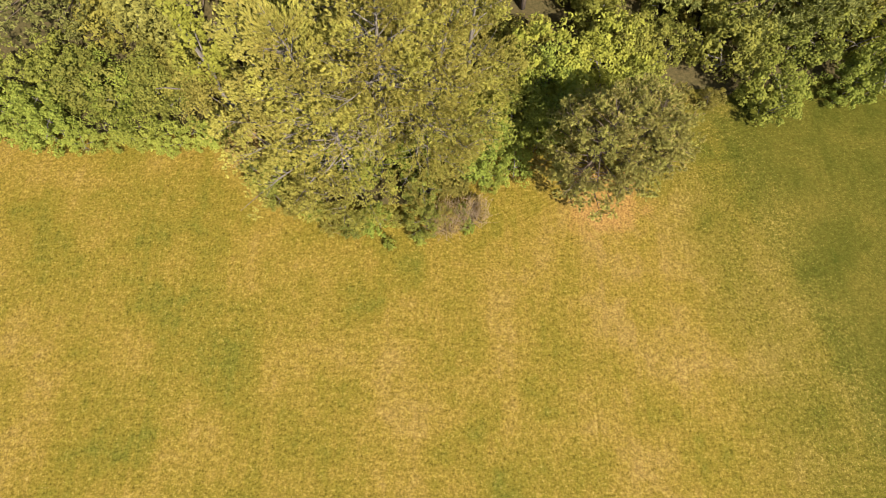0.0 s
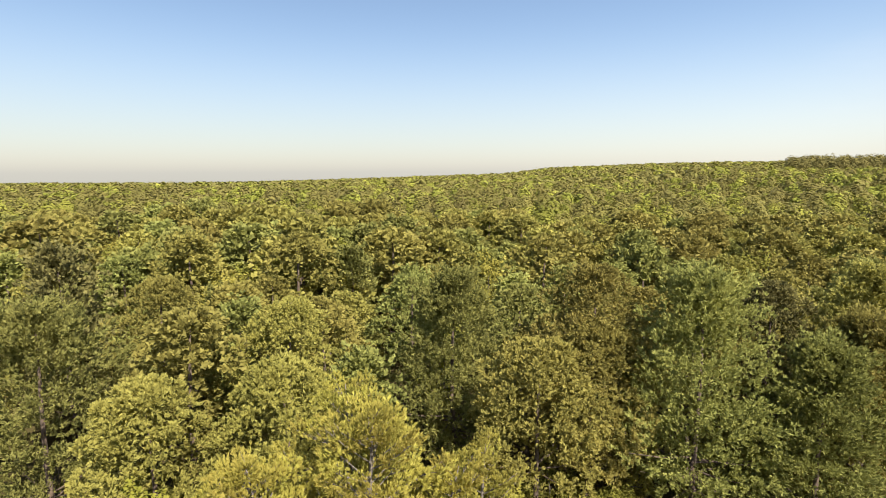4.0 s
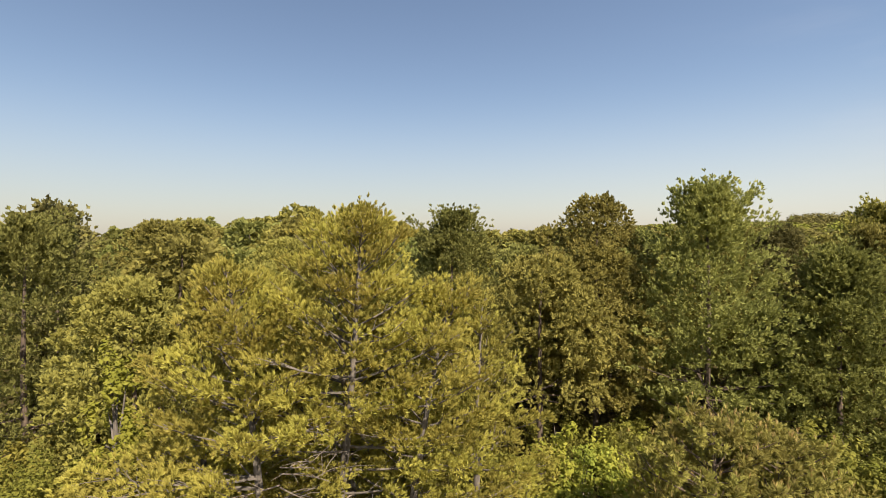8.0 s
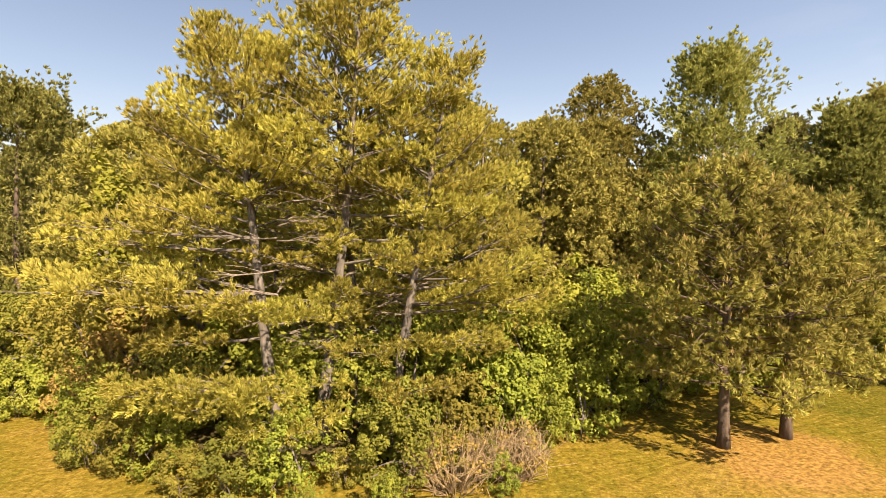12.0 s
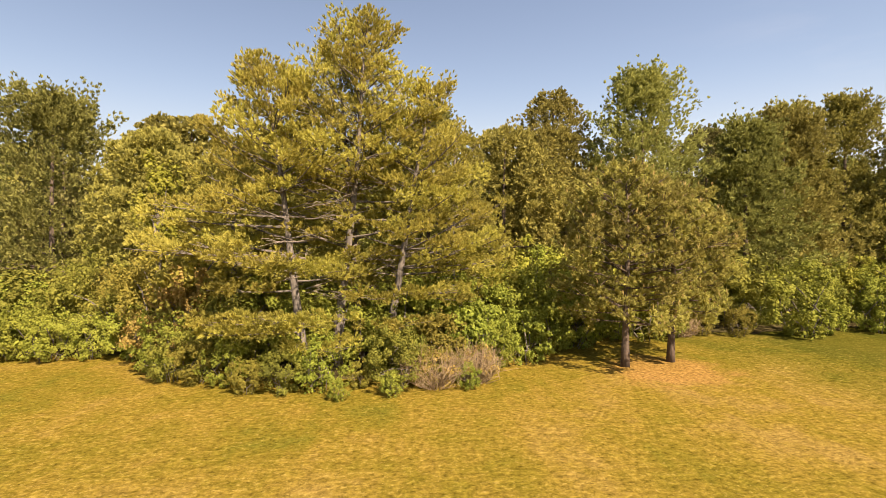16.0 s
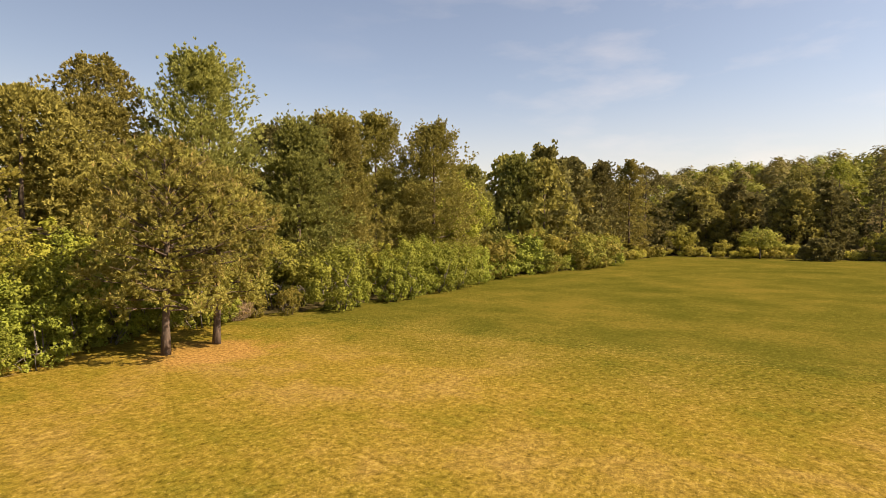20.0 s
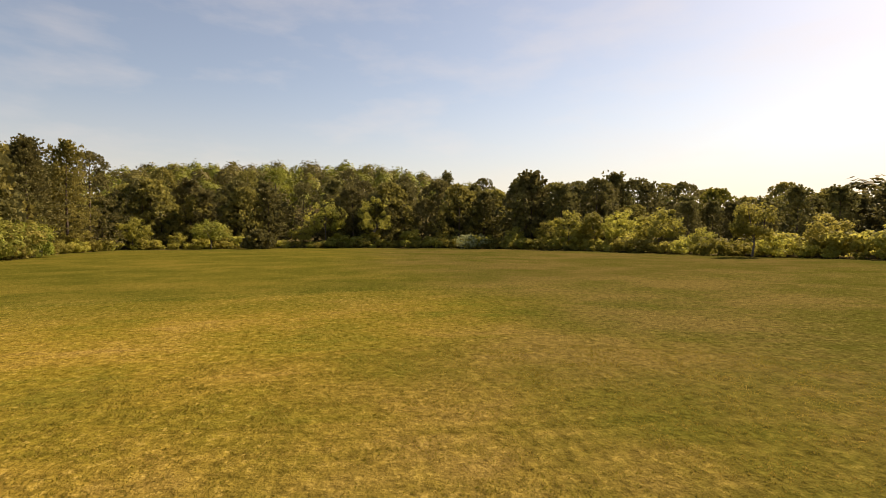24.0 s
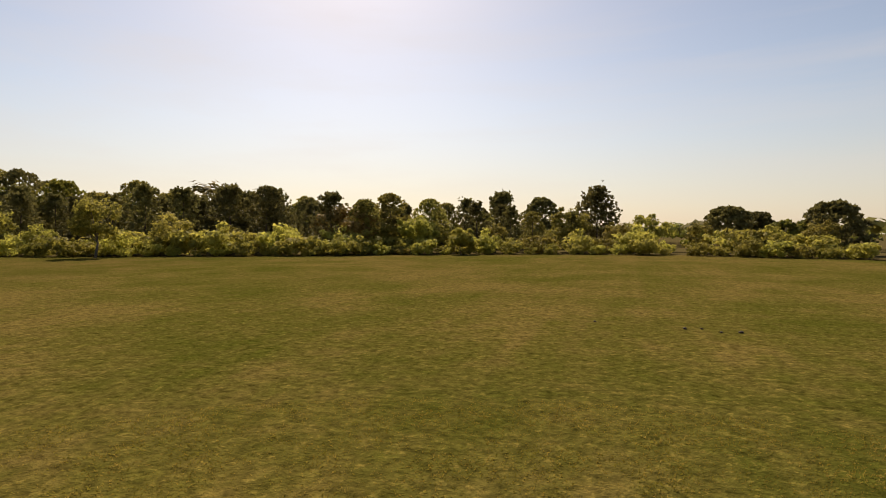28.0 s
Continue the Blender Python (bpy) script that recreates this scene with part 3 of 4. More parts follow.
def pine(name, base, top, radius, low, needles, seed, label, style="white", boughs=48, per=125, tuft=0.145, hero=False,
         bark=None, limbs=6, group="", width=0.021, blades=14, candles=0, extra=(), clumps=130, shape="tall", bare=None):
    """A pine: trunk, branches and needle sprays. style white: layered plates; round: a domed crown of upright brushes."""
    rng = np.random.default_rng(seed)
    bark = bark or BARK
    root = thing(name, base[0], base[1], float(land(base[0], base[1])), label, "tree", group)
    tip = np.array([top[0] - base[0], top[1] - base[1], top[2]], float)
    h = tip[2]
    u = np.linspace(0, 1, 9)
    axis = u[:, None] * tip + np.stack([np.sin(u * 5 + seed) * 0.012 * h * u, np.cos(u * 4 + seed) * 0.012 * h * u, 0 * u], 1)
    r0 = 0.008 * h + 0.055 + 0.008 * (style == "round" and hero)
    rad = r0 * (1 - u) ** 0.8 + 0.014
    rad[0] *= 1.2
    axis[-1, 2] -= 0.15 * (not hero)
    part("trunk", [tube(axis, rad, 9)], bark, root, smooth=True)

    def on_axis(v):
        return np.stack([np.interp(v, u, axis[:, k]) for k in range(3)], -1)

    if not hero:
        spray, foot, tip, w = crown_sprays(rng, on_axis, low, radius, style, clumps, per, tuft, width, blades)
        for k in np.argsort(w + 0.25 * rng.random(len(w)))[:limbs]:
            part("branch", [tube([foot[k], (foot[k] + tip[k]) / 2 - 0.03 * radius * UP, tip[k]], [0.05, 0.03, 0.01], 5)], bark, root)
        part("crown", [spray], needles, root, kind="stuff")
        return root
    plan = []
    for k in range(boughs):
        ring = 4 if style == "white" else 1
        v = low + (0.985 - low) * ((ring * (k // ring) + rng.uniform(0, 0.55 * ring)) / boughs) ** 0.85
        w = (v - low) / (1 - low)
        az = k * 2.399963 + rng.normal(0, 0.35)
        if bare and bare[0] < v * h < bare[1] and abs((math.degrees(az) - bare[2] + 180) % 360 - 180) < bare[3]:
            continue
        ln = max(0.4, radius * float(profile(shape if style == "white" else style, w)) * rng.uniform(0.72, 1.1))
        rise, sweep = (0.03 + 0.80 * w**1.6 + rng.normal(0, 0.10), 0.10 + 0.10 * w) if style == "white" else (-0.05 + 0.8 * w**1.3, 0.10)
        plan.append((v, az, ln, rise, sweep))
    plan += [(z / h, az, ln, 0.02, 0.06) for z, az, ln in extra]
    for v, az, ln, rise, sweep in plan:
        line, out, side = bough_line(rng, on_axis(v), az, ln, rise, sweep)
        rb = 0.010 + 0.009 * ln
        wood = [tube(line, np.linspace(rb, 0.006, len(line)), 5)]
        m = max(10, int(per * (0.2 + 0.8 * (ln / radius) ** 1.2) * rng.uniform(0.8, 1.2)))
        # pads or brushes of sprays along the outer bough, with gaps between
        white = style == "white"
        up = float(np.clip((v - low) / (1 - low), 0, 1))
        knots = max(5, m // (15 - int(6 * up) if white else 12))
        s = rng.uniform(0.24 if white else 0.34, 1.0, knots) ** 0.7
        lat = rng.uniform(-1, 1, knots) * ln * (0.42 * np.sin(np.pi * np.clip(s * 0.84 + 0.02, 0, 1)) + 0.05)
        kn = np.stack([np.interp(s, np.linspace(0, 1, len(line)), line[:, j]) for j in range(3)], 1)
        kn = kn + lat[:, None] * side + (rng.normal(0.03, 0.022 + 0.05 * up if white else 0.08, knots) * ln + np.abs(lat) * 0.08)[:, None] * UP
        who = rng.integers(0, knots, m)
        q = unit(rng.normal(0, 1, (m, 3))) * rng.uniform(0.35, 1, (m, 1)) ** 0.5
        at = kn[who] + q * (np.array([0.29, 0.29, 0.10 + 0.12 * up]) if white else np.array([0.11, 0.11, 0.09])) * rng.uniform(0.75, 1.2, (knots, 1))[who]
        d = out * (0.45 if white else 0.15) + q * (0.55 if white else 1.1) + UP * (0.35 + 0.6 * up if white else 0.45)
        face = unit(UP * 0.7 + out * 0.3 + q * 0.9)
        spray = [tufts(rng, at, d, np.full(m, tuft), width, blades, 0.27, face)]
        for i in range(0, knots, 2):
            foot = np.array([np.interp(max(0.1, s[i] - 0.15), np.linspace(0, 1, len(line)), line[:, q]) for q in range(3)])
            wood.append(tube([foot, (foot + kn[i]) / 2 + 0.03 * UP, kn[i]], [0.012, 0.009, 0.004], 4))
        br = part("branch", wood, bark, root)
        part("needles", spray, needles, br, kind="stuff")
        if candles:
            c = kn[rng.random(knots) < candles * (0.4 + v)]
            if len(c):
                part("new_growth", [tufts(rng, c + 0.17 * UP, np.tile(UP, (len(c), 1)), np.full(len(c), 0.17), 0.013, 6, 0.2)], CANDLE, br, "upright pale tan new shoots", kind="stuff")
    return root


def dead_branches(root, seed, z0, z1, count, reach, base=(0, 0)):
    """Grey bare lower branches, each one forked."""
    rng = np.random.default_rng(seed)
    for k in range(count):
        z, az, ln = rng.uniform(z0, z1), rng.uniform(0, 6.283), reach * rng.uniform(0.5, 1.1)
        line, out, side = bough_line(rng, np.array([base[0], base[1], z]), az, ln, rng.uniform(-0.1, 0.35), rng.uniform(-0.1, 0.2), 5)
        wood = [tube(line, np.linspace(0.017, 0.005, 5), 5)]
        for j in range(5):
            f = line[rng.integers(1, 4)]
            e = f + ln * 0.35 * (out + side * rng.uniform(-1, 1) + UP * rng.uniform(-0.4, 0.5))
            wood.append(tube([f, (f + e) / 2 + 0.04 * UP, e], [0.009, 0.007, 0.003], 4))
        part("dead_branch", wood, DEAD, root, "bare grey dead branch")


def blob_points(rng, n, clumps, size, spread=0.34, lo=-0.85):
    """Leaf places in lumps over a rounded crown of half-axes size; also the outward way at each."""
    d = unit(rng.normal(0, 1, (clumps, 3)))
    d[:, 2] = np.clip(d[:, 2], lo, 1)
    cen = d * rng.uniform(0.45, 0.86, (clumps, 1))
    who = rng.integers(0, clumps, n)
    q = unit(rng.normal(0, 1, (n, 3)))
    r = spread * rng.uniform(0.55, 1.25, (clumps, 1))[who]
    p = cen[who] + q * r * rng.uniform(0.55, 1.0, (n, 1))
    return p * size, unit(q * 0.8 + cen[who] * 0.5 + UP * 0.35), cen * size


def broadleaf(name, x, y, h, w, mat, seed, label, category="tree", trunk_to=0.35, n=2600, leaf=0.13, clumps=34, stems=1, bark=None, group="", limbs=7, simple=False, spread=0.27):
    """A leafy tree or bush: stem or stems, limbs, and a lumpy crown of single leaves."""
    rng = np.random.default_rng(seed)
    bark = bark or BARK_GREY
    root = thing(name, x, y, float(land(x, y)), label, category, group)
    c0 = h * (trunk_to + 1) / 2 if trunk_to else h * 0.44
    size = np.array([w / 2, w / 2 * rng.uniform(0.85, 1.1), h * ((1 - trunk_to) / 2 if trunk_to else 0.56)])
    p, out, cen = blob_points(rng, n, clumps, size, spread, -0.55 if trunk_to else -0.85)
    p[:, 2] += c0
    p[:, 2] = np.where(p[:, 2] < 0.04, rng.uniform(0.04, 0.35 * h, n), p[:, 2])
    cen[:, 2] += c0
    fork = []
    for k in range(stems):
        a = rng.uniform(0, 6.283)
        foot = np.array([math.cos(a), math.sin(a), 0]) * (0 if stems == 1 else w * 0.1)
        topp = foot * 2.2 + UP * h * (trunk_to + 0.35 * (1 - trunk_to))
        mid_p = (foot + topp) / 2 + rng.normal(0, 0.03 * h, 3) * (1, 1, 0)
        r = (0.012 * h + 0.035) if stems == 1 else 0.018
        part("trunk" if stems == 1 else "stem", [tube([foot - UP * 0.05, foot + (mid_p - foot) * 0.4, mid_p, topp], [r * 1.3, r, r * 0.8, r * 0.45], 8 if stems == 1 else 5)], bark, root, smooth=True)
        fork.append((mid_p, topp))
    for k in range(limbs):
        m_p, t_p = fork[k % len(fork)]
        s = m_p + (t_p - m_p) * rng.uniform(0, 1)
        e = cen[k % len(cen)]
        part("limb", [tube([s, (s + e) / 2 + UP * 0.05 * h, e], [0.007 * h + 0.01, 0.005 * h + 0.007, 0.005], 5)], bark, root)
    part("leaves", [leaves(rng, p, out, np.full(n, leaf), simple)], mat, root, kind="stuff")
    return root


def spread_copies(protos, spots, rng, lo=0.85, hi=1.2, wide=1.0):
    """Copies of the given plants, turned and scaled a little, one at each (x, y, size)."""
    for x, y, k in spots:
        src = protos[rng.integers(0, len(protos))]
        s = k * rng.uniform(lo, hi)
        m = pose(x, y, float(land(x, y)), 0, 0, rng.uniform(0, 360)) @ Matrix.Diagonal((s * wide * rng.uniform(0.92, 1.1), s * wide * rng.uniform(0.92, 1.1), s, 1))
        copy_thing(src, m)


# ---- the tall white pines at the field's edge ----
GOLD_LABEL = "tall white pine with sunlit yellow-green needles in layered boughs"
LOW = [(1.55, 4.1, 2.9), (1.65, 4.6, 2.7), (1.5, 5.2, 2.8), (1.2, 3.7, 2.8), (1.35, 4.4, 2.4), (0.9, 4.9, 2.6), (3.3, 3.35, 4.2), (3.4, 3.75, 4.4), (3.2, 4.2, 3.2), (3.0, 4.8, 2.3), (2.9, 5.4, 2.2), (4.3, 3.1, 4.2), (4.6, 3.6, 3.6), (2.4, 3.9, 2.6)]
p1 = pine("white_pine", (-9.6, 0.0), (-11.0, 0.8, 9.3), 3.2, 0.28, PINE_GOLD, 11, GOLD_LABEL, bare=(3.4, 5.0, -50, 50), boughs=58, per=240, hero=True, bark=BARK_GREY, extra=LOW)
p2 = pine("white_pine", (-8.9, 0.7), (-7.75, 1.0, 10.55), 3.7, 0.30, PINE_GOLD, 12, GOLD_LABEL, bare=(2.5, 5.6, -95, 60), boughs=66, per=225, hero=True, bark=BARK_GREY)
p3 = pine("white_pine", (-8.2, 1.6), (-8.9, 3.4, 10.3), 3.6, 0.26, PINE_GOLD, 13, GOLD_LABEL, boughs=52, per=215, hero=True, bark=BARK_GREY)
p4 = pine("white_pine", (-7.4, 0.9), (-5.75, 1.4, 8.8), 3.0, 0.22, PINE_GOLD, 14, "leaning white pine with yellow-green needles", bare=(2.5, 4.6, -150, 45), boughs=52, per=215, hero=True, bark=BARK_GREY,
          extra=[(1.3, 4.9, 2.6), (2.2, 5.6, 2.4), (3.0, 6.0, 3.0), (3.6, 5.7, 2.6), (2.8, 0.2, 3.2)])
p5 = pine("white_pine", (-5.0, 3.8), (-4.9, 3.8, 8.0), 2.8, 0.16, PINE_GOLD, 15, GOLD_LABEL, boughs=34, per=180, hero=True, bark=BARK_GREY)
p6 = pine("white_pine", (-12.6, 3.2), (-12.8, 3.0, 7.4), 2.7, 0.14, PINE_GOLD, 16, GOLD_LABEL, boughs=32, per=180, hero=True, bark=BARK_GREY)
dead_branches(p1, 21, 2.4, 5.2, 10, 1.5)
dead_branches(p2, 22, 2.0, 6.4, 22, 1.7, (0.4, 0.1))
dead_branches(p4, 23, 1.6, 4.0, 8, 1.3, (0.4, 0.1))

# ---- two small pitch pines out on the grass ----
SMALL = dict(style="round", tuft=0.15, hero=True, candles=0.5, group="two small pines", blades=14, width=0.019)
pine("pitch_pine", (0, 0), (0.1, 0.1, 5.75), 2.35, 0.21, PINE_SMALL, 31, "small round-crowned pitch pine on the grass", boughs=64, per=150, **SMALL)
pine("pitch_pine", (1.68, 0.5), (1.85, 0.6, 5.3), 2.05, 0.27, PINE_SMALL, 32, "small round-crowned pitch pine on the grass", boughs=56, per=140, **SMALL)

# ---- single trees of the wood's front ----
FRONT = [  # base x, y, height, radius, crown's foot, needles, style
    (5.1, 10.4, 12.5, 3.7, 0.16, PINE_GREEN, "white"), (1.5, 14.0, 12.0, 3.4, 0.2, PINE_OLIVE, "round"),
    (-2.0, 10.2, 9.2, 2.9, 0.38, PINE_OLIVE, "round"), (0.9, 12.0, 9.6, 2.8, 0.3, PINE_OLIVE, "round"),
    (9.9, 9.2, 9.8, 3.3, 0.05, PINE_GREEN, "white"), (12.8, 10.6, 10.6, 3.3, 0.06, PINE_OLIVE, "white"),
    (15.8, 14.5, 11.9, 3.2, 0.12, PINE_OLIVE, "white"), (18.4, 13.5, 12.2, 3.6, 0.10, PINE_OLIVE, "white"),
    (21.4, 10.6, 11.6, 3.6, 0.08, PINE_OLIVE, "white"), (-5.5, 15.2, 11.6, 3.6, 0.15, PINE_GREEN, "white"),
    (-23.5, 10.5, 11.1, 4.8, 0.06, PINE_GREEN, "white"), (-29.0, 20.0, 12.0, 4.0, 0.1, PINE_DARK, "white"),
    (-17.5, 8.0, 8.6, 2.9, 0.1, PINE_OLIVE, "round"), (-12.5, 9.0, 9.0, 3.0, 0.15, PINE_OLIVE, "round"),
    (-21.0, 16.0, 11.0, 3.0, 0.2, PINE_OLIVE, "round"), (-14.0, 15.0, 10.0, 3.0, 0.2, PINE_OLIVE, "round"),
    (8.0, 16.5, 10.6, 3.0, 0.2, PINE_OLIVE, "round"), (11.8, 16.0, 10.6, 2.8, 0.2, PINE_DARK, "round"),
    (32.0, 17.0, 10.0, 3.4, 0.06, PINE_GREEN, "round"),
    (42.5, 18.5, 12.0, 3.8, 0.06, PINE_GREEN, "white"), (52.5, 19.5, 11.4, 3.4, 0.06, PINE_DARK, "white"),
    (60.5, 21.5, 12.3, 4.4, 0.06, PINE_DARK, "round"), (72.0, 24.0, 12.5, 4.0, 0.06, PINE_OLIVE, "round"),
    (64.0, 19.5, 13.6, 4.0, 0.06, PINE_DARK, "white"), (70.5, 18.5, 14.4, 4.2, 0.05, PINE_OLIVE, "white"), (79.5, 20.0, 14.6, 4.2, 0.06, PINE_DARK, "round"),
    (36.5, 21.5, 10.0, 3.2, 0.06, PINE_OLIVE, "round"), (47.5, 23.5, 10.8, 3.4, 0.06, PINE_OLIVE, "round"),
]
for k, (x, y, h, r, lo, mat, style) in enumerate(FRONT):
    near = y < 17 and abs(x) < 25
    if near and style == "white":
        pine("pine_tree", (x, y), (x + 0.2 * math.sin(k), y, h - 0.45), r * 1.12, lo, mat, 100 + k, "tall pine with layered green boughs at the wood's front",
             style="white", clumps=195, per=54, tuft=0.21, width=0.054, blades=7, limbs=30, group="pines of the wood")
        continue
    pine("pine_tree", (x, y), (x + 0.2 * math.sin(k), y, h), r, lo, mat, 100 + k,
         "tall pine with layered green boughs in the wood" if style == "white" else "domed olive-green pine in the wood",
         style=style, clumps=(120 if style == "white" else 270) if near else (190 if style == "white" else 150), per=(44 if style == "white" else 20) if near else 16, tuft=0.2 if near else 0.34, width=0.058 if near else 0.14, blades=8 if near else 5, group="pines of the wood")

# ---- leafy trees and bushes on the wood's edge ----
broadleaf("slender_tree", -15.4, 3.6, 7.3, 2.1, LEAF_YELLOW, 41, "slender young tree with pale yellow-green leaves", trunk_to=0.3, n=1700, leaf=0.15, clumps=26)
broadleaf("leafy_edge_tree", 25.2, 11.4, 8.6, 6.0, LEAF_YELLOW, 47, "light green leafy tree with drooping limbs at the field's edge", trunk_to=0.12, n=6000, leaf=0.17, clumps=70, spread=0.2)
rngb = np.random.default_rng(5)
BUSH_KINDS = [("fresh_green_bush", LEAF_BRIGHT, "fresh green leafy bush at the field's edge"), ("green_bush", LEAF_GREEN, "dense green bush at the field's edge"),
              ("olive_bush", LEAF_OLIVE, "olive-brown bush at the field's edge"), ("brown_bush", LEAF_BROWN, "brownish dry-leaved bush at the field's edge"),
              ("yellow_bush", LEAF_YELLOW, "yellow-green bush at the field's edge")]
protos = {}
spots0 = [(-24.0, 3.4), (-27.5, 4.2), (-19.0, 4.8), (-13.6, 1.9), (3.0, 6.0)]
for k, ((nm, mt, lb), (x, y)) in enumerate(zip(BUSH_KINDS, spots0)):
    protos[nm] = [broadleaf(nm, x, y, 2.6, 3.0, mt, 60 + k, lb, "bush", trunk_to=0.0, n=4000, leaf=0.102, clumps=72, stems=5, limbs=4, group="bushes on the edge", spread=0.17)]
lean_bush = [broadleaf("edge_bush", x, y, 2.6, 3.4, m, 66 + k, "green bush further along the field's edge", "bush", trunk_to=0.0, n=1500, leaf=0.21, clumps=36, stems=2, limbs=1, simple=True, group="bushes on the edge")
             for k, (x, y, m) in enumerate(((-40, 5.5, LEAF_GREEN), (36, 11.5, LEAF_BRIGHT), (45, 12, LEAF_OLIVE)))]
# tall bushes filling the edge on both sides of the white pines: x, y, height, width, kind
for k, (x, y, h, w, mt, lb) in enumerate((
        (-4.3, 2.0, 3.0, 3.0, LEAF_BRIGHT, "tall fresh green bush beside the white pines"), (-2.7, 2.5, 3.3, 3.2, LEAF_BRIGHT, "tall fresh green bush beside the white pines"),
        (-3.4, 4.6, 4.2, 3.6, LEAF_OLIVE, "tall olive bush with mixed leaves"), (-1.3, 4.3, 4.0, 3.4, LEAF_BRIGHT, "tall bright green bush behind the small pines"),
        (0.7, 5.2, 3.7, 3.4, LEAF_YELLOW, "tall yellow-green bush behind the small pines"), (2.6, 6.4, 3.3, 3.2, LEAF_GREEN, "tall green bush behind the small pines"),
        (-13.7, 1.5, 3.5, 3.0, LEAF_BROWN, "tall bush with tan-brown leaves beside the white pines"), (-15.6, 3.0, 4.4, 3.4, LEAF_OLIVE, "tall olive-brown bush beside a slender tree"),
        (-12.2, 0.6, 2.6, 2.4, LEAF_GREEN, "dark green bush below the white pines"), (-18.0, 4.2, 4.0, 3.6, LEAF_GREEN, "tall green bush at the wood's edge"),
        (-20.8, 4.4, 3.2, 3.4, LEAF_BRIGHT, "fresh green bush at the wood's edge"), (17.0, 7.6, 4.0, 4.0, LEAF_BRIGHT, "tall bright green bush on the field's edge"),
        (20.2, 9.4, 4.4, 3.8, LEAF_YELLOW, "tall yellow-green bush on the field's edge"), (-5.7, 0.1, 1.9, 2.2, LEAF_OLIVE, "low olive bush behind bare twigs"), (-4.7, 0.7, 2.3, 2.3, LEAF_BRIGHT, "fresh green bush behind bare twigs"),
        (-6.9, -0.6, 1.9, 2.0, LEAF_GREEN, "dark green bush below the white pines"), (-1.0, 12.0, 3.0, 3.4, LEAF_GREEN, "shaded green bush inside the wood"),
        (-3.6, 12.4, 3.2, 3.4, LEAF_OLIVE, "shaded olive bush inside the wood"), (1.7, 10.0, 2.8, 3.2, LEAF_GREEN, "shaded green bush inside the wood"),
        (-4.8, 9.2, 3.0, 3.2, LEAF_GREEN, "shaded green bush inside the wood"), (3.4, 12.6, 3.0, 3.4, LEAF_OLIVE, "shaded olive bush inside the wood"))):
    broadleaf("tall_bush", x, y, h, w, mt, 700 + k, lb, "bush", trunk_to=0.0, n=5200, leaf=0.102, clumps=74, stems=5, limbs=5, group="tall bushes on the edge", spread=0.2)
# front row along the near edge: x from, to, kind
for x0, x1, nm, k0 in [(-60, -31, "green_bush", 1.0), (-31, -17, "fresh_green_bush", 0.9), (-17, -13.4, "brown_bush", 0.8), (-13.4, -10.5, "green_bush", 0.6),
                       (-10.5, -6.8, "green_bush", 0.55), (-6.8, -4.6, "olive_bush", 0.5), (-4.6, -1.5, "fresh_green_bush", 0.8), (-1.5, 3.0, "fresh_green_bush", 0.95),
                       (3.0, 6.5, "olive_bush", 0.75), (6.5, 12, "fresh_green_bush", 0.8), (12, 26, "fresh_green_bush", 0.85), (26, 48, "green_bush", 0.95), (48, 83, "green_bush", 1.1)]:
    q = edge_run(0, 21, 1.0 if -14 < x0 < -5 else 1.25 if -32 < x0 < 30 else 2.4, 0.25)
    q = q[(q[:, 0] >= x0) & (q[:, 0] < x1)]
    q = q[rngb.random(len(q)) > (0.08 if x0 > 5 else 0)]
    spread_copies(lean_bush if x1 <= -30 or x0 >= 26 else protos[nm] + [protos[n2][0] for n2 in ("olive_bush", "fresh_green_bush") if rngb.random() < 0.5 and not -5 < x0 < 2], [(a, b + rngb.uniform(-0.1, 0.5) - 0.6 * (-14 < a < -2) - 0.4 * (2.5 < a < 22), k0) for a, b in q], rngb, 0.5, 1.55 if x0 > 5 else 1.3)
# undergrowth inside the wood
under = [broadleaf("undergrowth_bush", x, y, 2.2, 3.4, m, 70 + k, "shaded green undergrowth bush in the wood", "bush", trunk_to=0.0, n=2300, leaf=0.15, clumps=40, stems=2, limbs=1, simple=True, group="undergrowth", spread=0.22)
         for k, (x, y, m) in enumerate(((-4, 8, LEAF_GREEN), (7, 9, LEAF_OLIVE)))]
for inset, gap in ((4.6, 2.6), (7.0, 3.0), (10.0, 3.4)):
    q = edge_run(2, 20, gap, inset)
    spread_copies(under, [(a + rngb.normal(0, 0.5), b + rngb.normal(0, 0.5), 1.0) for a, b in q if math.hypot(a + 9, b) > 1.2], rngb, 0.7, 1.3)
# taller second row
for x0, x1, nm, k0 in [(-31, -17, "green_bush", 1.3), (-17, -12, "olive_bush", 1.5), (-12, -4, "fresh_green_bush", 1.05), (-4, 4, "yellow_bush", 1.4), (4, 12, "green_bush", 1.2),
                       (12, 30, "yellow_bush", 1.2), (30, 83, "green_bush", 1.4)]:
    q = edge_run(0, 21, 2.4, 2.6)
    q = q[(q[:, 0] >= x0) & (q[:, 0] < x1)]
    spread_copies(lean_bush if x0 >= 30 else protos[nm], [(a, b, k0) for a, b in q], rngb, 0.8, 1.25)

